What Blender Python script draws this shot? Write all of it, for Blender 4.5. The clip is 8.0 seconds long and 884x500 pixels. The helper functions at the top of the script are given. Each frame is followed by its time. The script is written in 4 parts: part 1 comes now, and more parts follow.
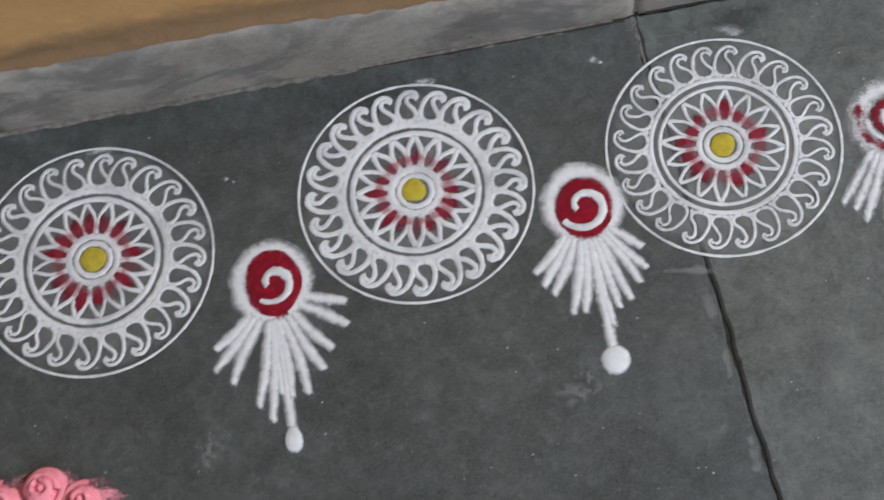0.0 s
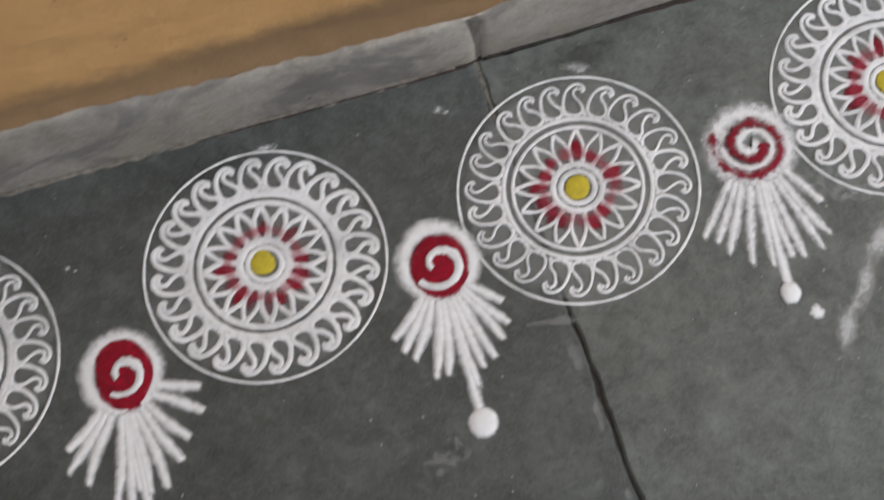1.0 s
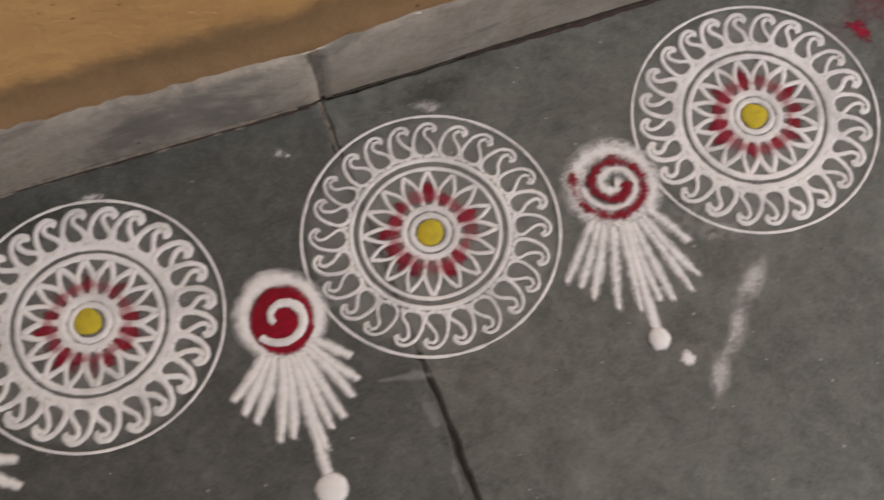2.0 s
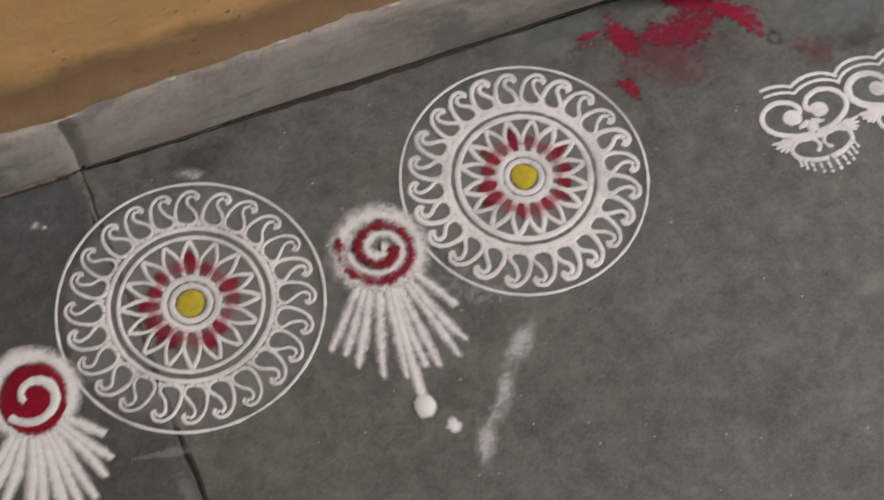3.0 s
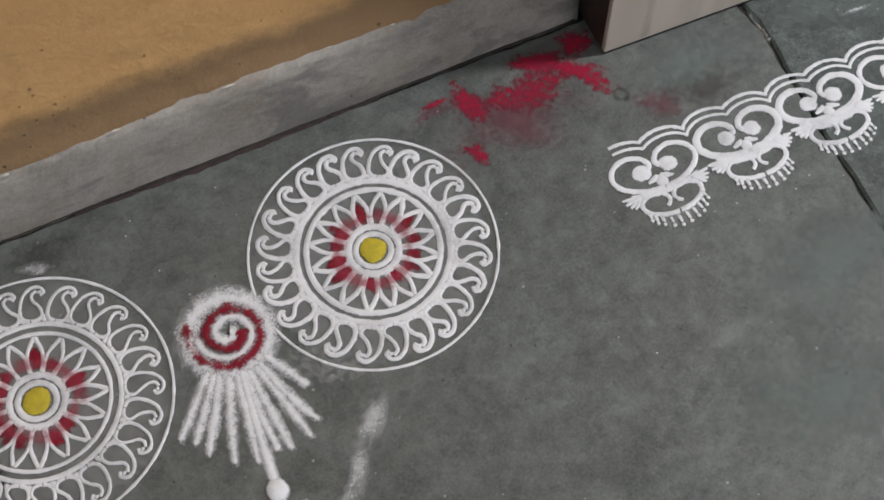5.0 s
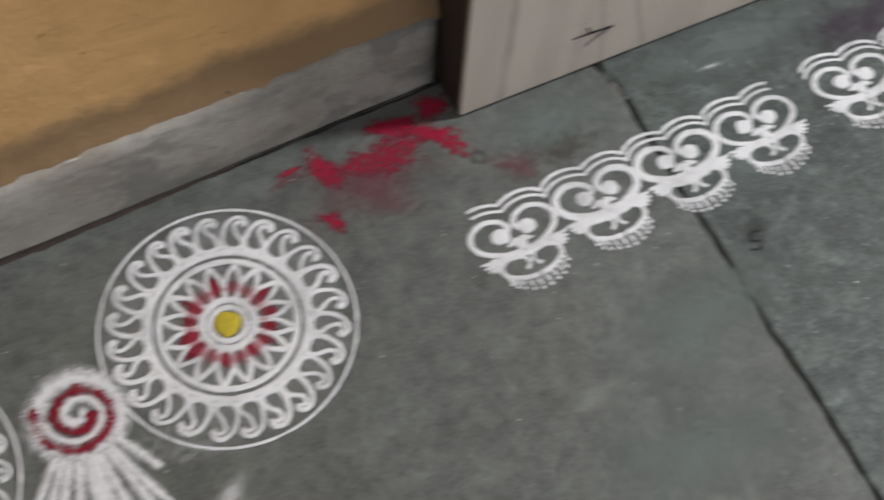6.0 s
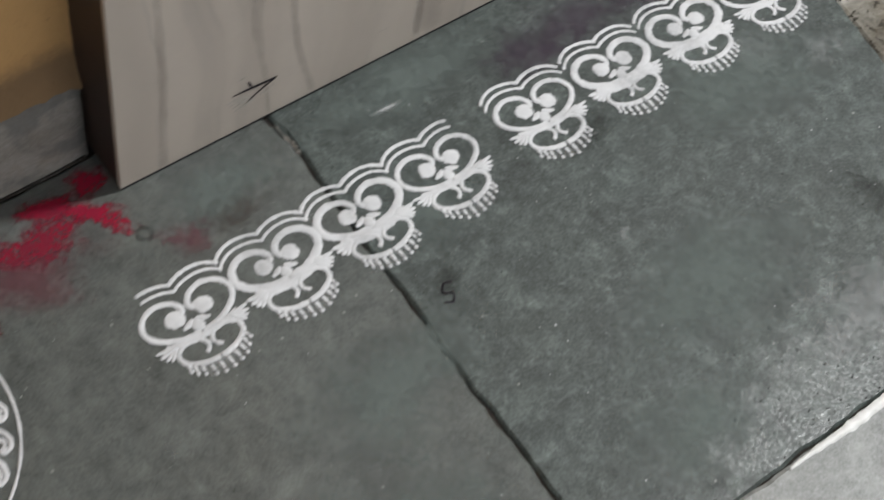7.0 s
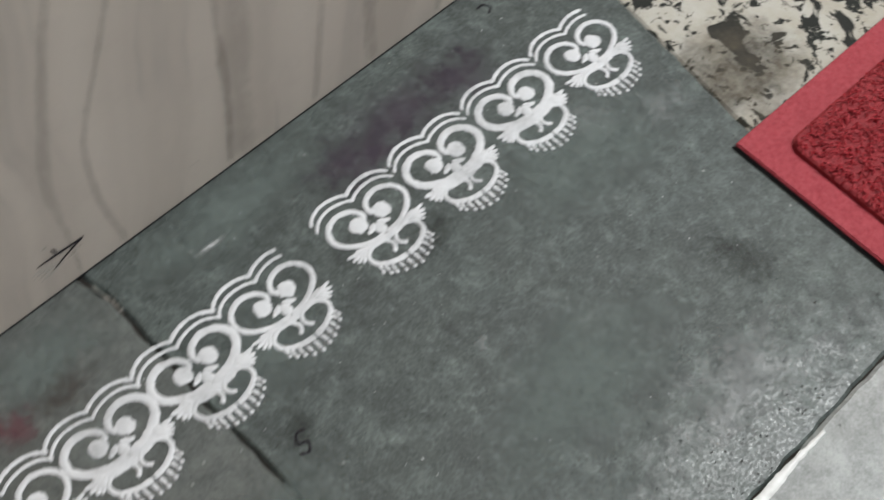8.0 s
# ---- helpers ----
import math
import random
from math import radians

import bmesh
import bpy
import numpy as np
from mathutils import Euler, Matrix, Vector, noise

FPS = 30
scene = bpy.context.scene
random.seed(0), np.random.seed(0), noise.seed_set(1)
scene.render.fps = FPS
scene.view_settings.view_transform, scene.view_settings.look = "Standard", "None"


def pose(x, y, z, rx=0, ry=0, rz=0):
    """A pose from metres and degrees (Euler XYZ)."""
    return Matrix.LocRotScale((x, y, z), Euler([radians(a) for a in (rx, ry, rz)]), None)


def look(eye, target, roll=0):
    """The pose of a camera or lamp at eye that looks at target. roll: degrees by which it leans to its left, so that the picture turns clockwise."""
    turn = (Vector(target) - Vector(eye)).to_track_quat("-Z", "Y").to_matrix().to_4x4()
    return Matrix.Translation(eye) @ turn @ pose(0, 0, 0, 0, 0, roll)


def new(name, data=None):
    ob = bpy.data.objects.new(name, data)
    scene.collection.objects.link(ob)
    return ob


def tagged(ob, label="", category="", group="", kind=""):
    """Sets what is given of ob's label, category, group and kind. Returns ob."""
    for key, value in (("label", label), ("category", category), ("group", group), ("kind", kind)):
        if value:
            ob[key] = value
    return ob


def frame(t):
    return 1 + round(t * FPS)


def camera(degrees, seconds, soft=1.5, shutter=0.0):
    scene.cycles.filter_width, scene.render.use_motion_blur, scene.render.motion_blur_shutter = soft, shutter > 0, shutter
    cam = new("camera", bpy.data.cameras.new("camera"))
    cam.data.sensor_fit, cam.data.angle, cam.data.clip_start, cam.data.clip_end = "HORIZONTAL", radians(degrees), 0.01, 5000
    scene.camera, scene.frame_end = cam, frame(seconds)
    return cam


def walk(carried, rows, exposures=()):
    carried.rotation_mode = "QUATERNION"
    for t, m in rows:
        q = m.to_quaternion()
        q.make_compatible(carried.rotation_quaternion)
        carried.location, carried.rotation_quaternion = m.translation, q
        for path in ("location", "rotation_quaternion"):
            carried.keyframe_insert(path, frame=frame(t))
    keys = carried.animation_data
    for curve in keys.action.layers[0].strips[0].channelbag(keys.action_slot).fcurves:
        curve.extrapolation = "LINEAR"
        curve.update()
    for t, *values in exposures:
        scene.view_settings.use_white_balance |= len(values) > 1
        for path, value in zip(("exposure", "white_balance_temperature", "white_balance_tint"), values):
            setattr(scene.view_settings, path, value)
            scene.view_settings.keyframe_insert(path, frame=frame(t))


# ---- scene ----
cam = camera(32.4, 8.0, soft=1.55, shutter=0.5)
PATH = [
    (0, (0.039, -0.644, 1.194), (0.0, 0.068, -0.674), -12.8),
    (0.5, (0.088, -0.634, 1.168), (0.058, 0.09, -0.696), -14.4),
    (1, (0.127, -0.602, 1.157), (0.153, 0.111, -0.712), -13.2),
    (1.2, (0.122, -0.572, 1.148), (0.195, 0.121, -0.726), -10.1),
    (2.3, (0.182, -0.609, 1.042), (0.438, 0.18, -0.778), 0.3),
    (2.5, (0.212, -0.608, 1.042), (0.503, 0.161, -0.781), 2.9),
    (3, (0.253, -0.627, 1.031), (0.603, 0.187, -0.762), 3.5),
    (3.5, (0.278, -0.631, 1.031), (0.666, 0.208, -0.742), 3.1),
    (4, (0.299, -0.638, 1.028), (0.714, 0.211, -0.734), 3.5),
    (4.2, (0.319, -0.637, 1.033), (0.722, 0.211, -0.733), 2.9),
    (5.3, (0.353, -0.652, 1.025), (0.766, 0.242, -0.716), 0.8),
    (5.5, (0.362, -0.653, 1.023), (0.777, 0.26, -0.707), 0.4),
    (6, (0.388, -0.645, 1.015), (0.934, 0.223, -0.703), 5.8),
    (6.5, (0.443, -0.652, 1.008), (1.152, 0.12, -0.695), 11.5),
    (7, (0.495, -0.597, 0.98), (1.295, 0.093, -0.718), 14.3),
    (7.5, (0.544, -0.561, 0.974), (1.397, 0.08, -0.718), 14.1),
    (8, (0.609, -0.533, 0.965), (1.506, 0.068, -0.718), 11.5),
]
EXPOSURES = [(0, -0.10, 5800, 10), (1.0, -0.12, 6150, 11), (2.5, -0.47, 7150, 20), (3.0, -0.43, 6750, 15), (3.2, -0.1, 5980, 10), (3.5, -0.02, 5520, 8), (3.8, -0.2, 5720, 9), (4.1, -0.32, 5900, 11),
             (5.5, -0.34, 6260, 12), (6.5, -0.36, 6280, 10), (7.0, -0.44, 6280, 9), (8, -0.42, 6240, 8)]
walk(cam, [(t, look(eye, target, roll)) for t, eye, target, roll in PATH], EXPOSURES)

# ---- light ----
world = bpy.data.worlds.new("sky")
scene.world = world
world.use_nodes = True
wn = world.node_tree
sky = wn.nodes.new("ShaderNodeTexSky")
sky.sky_type = "NISHITA"
sky.sun_disc = False
sky.sun_elevation, sky.sun_rotation = radians(35), radians(160)
wn.links.new(sky.outputs[0], wn.nodes["Background"].inputs[0])
wn.nodes["Background"].inputs[1].default_value = 0.1


def area_lamp(name, eye, target, width, height, power, colour):
    data = bpy.data.lights.new(name, "AREA")
    data.shape, data.size, data.size_y, data.energy, data.color = "RECTANGLE", width, height, power, colour
    ob = new(name, data)
    ob.matrix_world = look(eye, target)
    return ob


LAMP = (2.74, -0.50, 2.68)
area_lamp("porch_lamp", LAMP, (1.0, -0.3, 0), 0.28, 0.14, 112, (1.0, 0.985, 0.96))
# Fill lamp added in the unseen south opening to raise the ambient light.
area_lamp("south_fill_lamp", (0.6, -2.33, 1.45), (0.6, 0, 0.6), 3.0, 1.7, 20, (0.95, 0.98, 1.0))

# ---- materials ----


class Nodes:
    """A small builder of node materials."""

    def __init__(self, name):
        self.material = bpy.data.materials.new(name)
        self.material.use_nodes = True
        self.tree = self.material.node_tree
        self.bsdf = self.tree.nodes["Principled BSDF"]
        self.place = self.tree.nodes.new("ShaderNodeNewGeometry").outputs["Position"]

    def link(self, value, socket):
        if isinstance(value, bpy.types.NodeSocket):
            self.tree.links.new(value, socket)
        elif socket.type == "RGBA" and len(value) == 3:
            socket.default_value = (*value, 1)
        else:
            socket.default_value = value

    def set(self, **inputs):
        for key, value in inputs.items():
            self.link(value, self.bsdf.inputs[key.replace("_", " ")])

    def scaled(self, x, y, z, shift=(0, 0, 0)):
        node = self.tree.nodes.new("ShaderNodeMapping")
        node.inputs["Scale"].default_value = (x, y, z)
        node.inputs["Location"].default_value = shift
        self.link(self.place, node.inputs["Vector"])
        return node.outputs[0]

    def noise(self, scale, detail=4, rough=0.55, warp=0.0, at=None):
        node = self.tree.nodes.new("ShaderNodeTexNoise")
        self.link(self.place if at is None else at, node.inputs["Vector"])
        node.inputs["Scale"].default_value, node.inputs["Detail"].default_value = scale, detail
        node.inputs["Roughness"].default_value, node.inputs["Distortion"].default_value = rough, warp
        return node.outputs["Fac"]

    def cells(self, scale, feature="F1", at=None, output="Distance"):
        node = self.tree.nodes.new("ShaderNodeTexVoronoi")
        node.feature = feature
        self.link(self.place if at is None else at, node.inputs["Vector"])
        node.inputs["Scale"].default_value = scale
        return node.outputs[output]

    def ramp(self, value, *stops):
        node = self.tree.nodes.new("ShaderNodeValToRGB")
        self.link(value, node.inputs[0])
        els = node.color_ramp.elements
        while len(els) < len(stops):
            els.new(0.5)
        for el, (where, colour) in zip(els, stops):
            el.position = where
            el.color = (*colour, 1) if isinstance(colour, tuple) else (colour, colour, colour, 1)
        return node.outputs[0]

    def mix(self, factor, a, b, blend="MIX"):
        node = self.tree.nodes.new("ShaderNodeMix")
        node.data_type, node.blend_type = "RGBA", blend
        self.link(factor, node.inputs[0])
        self.link(a, node.inputs[6])
        self.link(b, node.inputs[7])
        return node.outputs[2]

    def math(self, op, a, b=0.0, clamp=False):
        node = self.tree.nodes.new("ShaderNodeMath")
        node.operation, node.use_clamp = op, clamp
        self.link(a, node.inputs[0])
        self.link(b, node.inputs[1])
        return node.outputs[0]

    def axis(self, name):
        node = self.tree.nodes.new("ShaderNodeSeparateXYZ")
        self.link(self.place, node.inputs[0])
        return node.outputs[name]

    def within(self, value, low, high):
        node = self.tree.nodes.new("ShaderNodeMapRange")
        node.interpolation_type = "SMOOTHSTEP"
        self.link(value, node.inputs[0])
        node.inputs[1].default_value, node.inputs[2].default_value = low, high
        return node.outputs[0]

    def spot(self, x, y, rx, ry, edge=None):
        """1 in the middle of an oval on the floor, 0 outside it."""
        dx = self.math("DIVIDE", self.math("SUBTRACT", self.axis("X"), x), rx)
        dy = self.math("DIVIDE", self.math("SUBTRACT", self.axis("Y"), y), ry)
        far = self.math("SQRT", self.math("ADD", self.math("MULTIPLY", dx, dx), self.math("MULTIPLY", dy, dy)))
        if edge is not None:
            far = self.math("ADD", far, self.math("MULTIPLY", self.math("SUBTRACT", edge, 0.5), 1.6))
        return self.math("SUBTRACT", 1.0, self.within(far, 0.35, 1.1), clamp=True)

    def attribute(self, name):
        node = self.tree.nodes.new("ShaderNodeAttribute")
        node.attribute_name = name
        return node.outputs["Fac"]

    def bump(self, height, strength, distance):
        node = self.tree.nodes.new("ShaderNodeBump")
        node.inputs["Strength"].default_value, node.inputs["Distance"].default_value = strength, distance
        self.link(height, node.inputs["Height"])
        self.link(node.outputs[0], self.bsdf.inputs["Normal"])


def powder(name, colour, colour2, dense=0.55, soft=0.16, patch=0.5, most=1.0, grain=900.0, thin=0.0):
    """Loose colour powder: grainy, thinning out to its edges."""
    n = Nodes(name)
    fine, mid, wide = n.noise(grain, 2, 0.6), n.noise(170, 3, 0.6), n.noise(28, 3)
    cover = n.math("SUBTRACT", 1.0, n.attribute("edge"))
    cover = n.math("ADD", cover, n.math("MULTIPLY", n.math("SUBTRACT", fine, 0.5), 1.3))
    cover = n.math("ADD", cover, n.math("MULTIPLY", n.math("SUBTRACT", mid, 0.5), patch))
    cover = n.math("ADD", cover, n.math("MULTIPLY", n.math("SUBTRACT", wide, 0.5), patch))
    alpha = n.math("MULTIPLY", n.within(cover, 1 - dense - soft, 1 - dense + soft), most)
    if thin:
        worn = n.math("MULTIPLY", n.ramp(n.noise(19, 3, 0.6, 0.3), (0.45, 0.0), (0.68, 1.0)), n.ramp(n.noise(420, 3), (0.35, 0.5), (0.6, 1.0)))
        alpha = n.math("MULTIPLY", alpha, n.math("SUBTRACT", 1.0, n.math("MULTIPLY", worn, thin)))
    n.set(Base_Color=n.mix(n.ramp(mid, (0.3, 0.0), (0.7, 1.0)), colour, colour2), Roughness=0.95, Alpha=alpha)
    n.bsdf.inputs["Specular IOR Level"].default_value = 0.15
    n.bump(fine, 0.15, 0.0005)
    return n.material


WHITE = powder("white_powder", (0.60, 0.60, 0.61), (0.68, 0.68, 0.69), dense=0.70, patch=0.55, soft=0.24, thin=0.34)
WHITE_LOOSE = powder("loose_white_powder", (0.60, 0.60, 0.61), (0.68, 0.68, 0.69), dense=0.66, soft=0.45, patch=0.5, grain=1000)
WHITE_SPARSE = powder("sparse_white_powder", (0.60, 0.60, 0.61), (0.68, 0.68, 0.69), dense=0.56, soft=0.5, patch=0.7, most=0.95, grain=800)
WHITE_DUST = powder("white_dust", (0.6, 0.6, 0.6), (0.68, 0.68, 0.68), dense=0.40, soft=0.6, patch=1.0, most=0.62, grain=700)
WHITE_HAZE = powder("rubbed_white_dust", (0.55, 0.56, 0.56), (0.6, 0.6, 0.6), dense=0.26, soft=0.42, patch=2.4, most=0.17, grain=240)
RED = powder("crimson_powder", (0.29, 0.007, 0.022), (0.13, 0.007, 0.014), dense=0.56, soft=0.42, patch=1.2, grain=800)
RED_THIN = powder("thin_crimson_powder", (0.22, 0.010, 0.026), (0.11, 0.009, 0.017), dense=0.37, soft=0.42, patch=2.0, most=0.82, grain=600)
RED_SOFT = powder("loose_crimson_powder", (0.27, 0.008, 0.022), (0.13, 0.007, 0.015), dense=0.50, soft=0.5, patch=1.3, most=0.9, grain=700)
RED_DUST = powder("fine_crimson_dust", (0.40, 0.05, 0.08), (0.30, 0.04, 0.06), dense=0.30, soft=0.30, patch=1.5, most=0.5, grain=650)
STREAK = powder("soft_white_streak", (0.6, 0.6, 0.6), (0.66, 0.66, 0.66), dense=0.36, soft=0.55, patch=0.9, most=0.55, grain=800)
WHITE_FILM = powder("white_dust_film", (0.5, 0.5, 0.5), (0.55, 0.55, 0.55), dense=0.5, soft=0.6, patch=1.8, most=0.16, grain=420)
RED_SPARSE = powder("sparse_crimson_powder", (0.25, 0.012, 0.028), (0.14, 0.010, 0.018), dense=0.41, soft=0.42, patch=2.0, most=0.94, grain=560)
GREEN_HAZE = powder("pale_green_bloom", (0.15, 0.178, 0.165), (0.18, 0.21, 0.195), dense=0.38, soft=0.6, patch=1.3, most=0.6, grain=160)
GRIT = powder("dark_grit", (0.02, 0.019, 0.017), (0.03, 0.028, 0.026), dense=0.8, soft=0.3, patch=0.3, most=0.85)
VEIN = powder("grey_vein", (0.20, 0.17, 0.148), (0.24, 0.205, 0.18), dense=0.30, soft=0.75, patch=0.9, most=0.20, grain=25)
RED_HAZE = powder("rubbed_crimson_dust", (0.20, 0.03, 0.05), (0.16, 0.05, 0.07), dense=0.32, soft=0.45, patch=1.5, most=0.42, grain=260)
SPILT = powder("spilt_crimson_powder", (0.33, 0.008, 0.036), (0.22, 0.014, 0.036), dense=0.47, soft=0.42, patch=2.2, most=0.88, grain=460)
YELLOW = powder("yellow_powder", (0.50, 0.40, 0.035), (0.36, 0.29, 0.035), dense=0.62, soft=0.2, patch=0.7)
PINK = powder("pink_powder", (0.88, 0.33, 0.38), (0.82, 0.26, 0.31), dense=0.85, patch=0.2)
PURPLE = powder("purple_stain", (0.088, 0.066, 0.088), (0.070, 0.055, 0.072), dense=0.42, soft=0.6, patch=0.9, most=0.55, grain=60)
OIL = powder("dark_stain", (0.025, 0.026, 0.022), (0.03, 0.028, 0.024), dense=0.36, soft=0.5, patch=1.5, most=0.32, grain=150)
BROWN_FILM = powder("brownish_film", (0.085, 0.062, 0.052), (0.07, 0.055, 0.048), dense=0.40, soft=0.6, patch=1.2, most=0.5, grain=90)
INK = powder("dark_ink", (0.015, 0.013, 0.016), (0.03, 0.025, 0.03), dense=0.7, soft=0.3, patch=0.5)
SCUFF = powder("pale_scuff", (0.56, 0.52, 0.45), (0.62, 0.58, 0.52), dense=0.45, soft=0.3, patch=0.8, most=0.8)


def stone(name, a, b, pale, pitted=1.0, rough=(0.48, 0.72), polished=False, mottle=0.6, blotchy=0.0):
    """Worn dark flagstone: cloudy, with pale rubbed blotches, dark pores and scratches."""
    n = Nodes(name)
    cloud, blotch, fine = n.noise(7, 6, 0.62, 0.4), n.noise(34, 6, 0.7, 0.6), n.noise(420, 4, 0.65)
    colour = n.mix(n.ramp(cloud, (0.36, 0.0), (0.64, 1.0)), a, b)
    hue = n.ramp(n.noise(4.5, 4, 0.6, 0.5, n.scaled(1, 1, 1, (7.3, 2.1, 0))), (0.35, 0.0), (0.65, 1.0))
    colour = n.mix(n.math("MULTIPLY", hue, 0.5), colour, (b[0] * 1.02, b[1] * 0.93, b[2] * 0.86))
    shade = n.ramp(n.noise(19, 6, 0.7, 0.8), (0.3, 0.55), (0.7, 1.36))
    colour = n.mix(1.0, colour, shade, "MULTIPLY")
    colour = n.mix(n.math("MULTIPLY", n.ramp(blotch, (0.5, 0.0), (0.78, 1.0)), 0.45), colour, pale)
    colour = n.mix(n.math("MULTIPLY", n.ramp(n.noise(90, 5, 0.75, 0.3), (0.48, 0.0), (0.68, 1.0)), mottle), colour, (a[0] * 0.5, a[1] * 0.5, a[2] * 0.48))
    colour = n.mix(n.math("MULTIPLY", n.ramp(n.noise(130, 5, 0.7, 0.2, n.scaled(1, 1, 1, (1.3, 5.2, 0))), (0.54, 0.0), (0.72, 1.0)), mottle * 0.75), colour, pale)
    colour = n.mix(n.math("MULTIPLY", n.ramp(fine, (0.35, 0.0), (0.75, 1.0)), 0.45), colour, pale)
    if blotchy:
        patches = n.ramp(n.noise(46, 8, 0.8, 0.5, n.scaled(1, 1, 1, (9.1, 3.3, 0))), (0.36, 0.50), (0.50, 0.95), (0.64, 1.65))
        colour = n.mix(blotchy, colour, patches, "MULTIPLY")
        scratch = n.ramp(n.noise(70, 4, 0.7, 0.3, n.scaled(0.35, 2.2, 1)), (0.60, 0.0), (0.72, 1.0))
        colour = n.mix(n.math("MULTIPLY", scratch, 0.4 * blotchy), colour, pale)
    pores = n.ramp(n.cells(85), (0.05, 1.0), (0.11, 0.0))
    some = n.ramp(n.noise(16, 3), (0.55, 0.0), (0.66, 1.0))
    pores = n.math("MULTIPLY", n.math("MULTIPLY", pores, some), 0.7 * pitted)
    colour = n.mix(pores, colour, (0.018, 0.018, 0.016))
    flecks = n.math("MULTIPLY", n.ramp(n.cells(38, at=n.scaled(1, 1, 1, (3.1, 1.7, 0))), (0.028, 1.0), (0.05, 0.0)), 0.55)
    colour = n.mix(flecks, colour, (0.4, 0.4, 0.38))
    gloss = n.math("ADD", n.math("MULTIPLY", n.noise(60, 5, 0.7), rough[1] - rough[0]), rough[0])
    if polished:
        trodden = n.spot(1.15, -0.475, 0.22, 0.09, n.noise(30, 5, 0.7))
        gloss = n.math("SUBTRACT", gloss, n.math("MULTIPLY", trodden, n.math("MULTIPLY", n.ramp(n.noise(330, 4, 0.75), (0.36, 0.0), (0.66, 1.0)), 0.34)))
    n.set(Base_Color=colour, Roughness=gloss)
    n.bsdf.inputs["Specular IOR Level"].default_value = 0.4
    height = n.math("ADD", n.math("MULTIPLY", blotch, 0.7), n.math("MULTIPLY", fine, 0.35))
    n.bump(n.math("SUBTRACT", height, pores), 0.5, 0.0012)
    return n.material


FLAG = stone("dark_flagstone", (0.032, 0.037, 0.034), (0.060, 0.066, 0.063), (0.118, 0.128, 0.124), mottle=0.5, blotchy=0.35)
FLAG_MID = stone("grey_flagstone", (0.056, 0.062, 0.057), (0.090, 0.098, 0.091), (0.152, 0.164, 0.155), mottle=0.5, blotchy=0.35)
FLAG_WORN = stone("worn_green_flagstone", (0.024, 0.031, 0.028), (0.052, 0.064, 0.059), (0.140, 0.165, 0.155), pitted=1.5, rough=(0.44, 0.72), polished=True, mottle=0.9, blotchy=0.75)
FLAG_PALE = stone("pale_grey_flagstone", (0.16, 0.17, 0.165), (0.24, 0.25, 0.24), (0.42, 0.43, 0.42), pitted=1.3, rough=(0.36, 0.6))


def kerb_material():
    n = Nodes("grey_kerb_stone")
    colour = n.mix(n.ramp(n.noise(9, 6, 0.65, 0.3, n.scaled(0.9, 1, 1.1)), (0.36, 0.0), (0.6, 1.0)), (0.195, 0.176, 0.148), (0.325, 0.300, 0.262))
    colour = n.mix(n.math("MULTIPLY", n.ramp(n.noise(48, 6, 0.75, 0.3), (0.47, 0.0), (0.62, 1.0)), 0.4), colour, (0.150, 0.134, 0.115))
    colour = n.mix(n.math("MULTIPLY", n.ramp(n.noise(115, 5, 0.75, 0.0, n.scaled(0.5, 1, 1.3)), (0.5, 0.0), (0.66, 1.0)), 0.22), colour, (0.40, 0.375, 0.335))
    colour = n.mix(n.math("MULTIPLY", n.ramp(n.noise(330, 4, 0.7), (0.48, 0.0), (0.7, 1.0)), 0.28), colour, (0.44, 0.425, 0.395))
    colour = n.mix(n.math("MULTIPLY", n.ramp(n.noise(520, 3, 0.7), (0.52, 0.0), (0.68, 1.0)), 0.28), colour, (0.11, 0.098, 0.085))
    tan = n.ramp(n.noise(14, 5, 0.7, 0.5, n.scaled(1, 1, 0.7, (2.2, 0, 0.4))), (0.52, 0.0), (0.66, 1.0))
    colour = n.mix(n.math("MULTIPLY", tan, 0.35), colour, (0.30, 0.235, 0.165))
    damp = n.ramp(n.noise(9, 5, 0.6, 0.8, n.scaled(1, 1, 1.8, (4.4, 0, 1.3))), (0.51, 0.0), (0.60, 1.0))
    colour = n.mix(n.math("MULTIPLY", damp, 0.6), colour, (0.105, 0.102, 0.096))
    dots = n.math("MULTIPLY", n.ramp(n.cells(58), (0.05, 1.0), (0.10, 0.0)), n.ramp(n.noise(21, 2), (0.56, 0.0), (0.62, 1.0)))
    colour = n.mix(dots, colour, (0.04, 0.036, 0.032))
    n.set(Base_Color=colour, Roughness=0.85)
    n.bump(n.math("SUBTRACT", n.math("ADD", n.noise(160, 5, 0.7), n.math("MULTIPLY", n.noise(45, 5, 0.7), 0.8)), dots), 0.55, 0.0015)
    return n.material


KERB = kerb_material()


def plain(name, a, b, scale, rough, bump=0.3, depth=0.001, detail=5):
    n = Nodes(name)
    grain = n.noise(scale, detail, 0.65)
    n.set(Base_Color=n.mix(n.ramp(grain, (0.3, 0.0), (0.7, 1.0)), a, b), Roughness=rough)
    n.bump(grain, bump, depth)
    return n.material


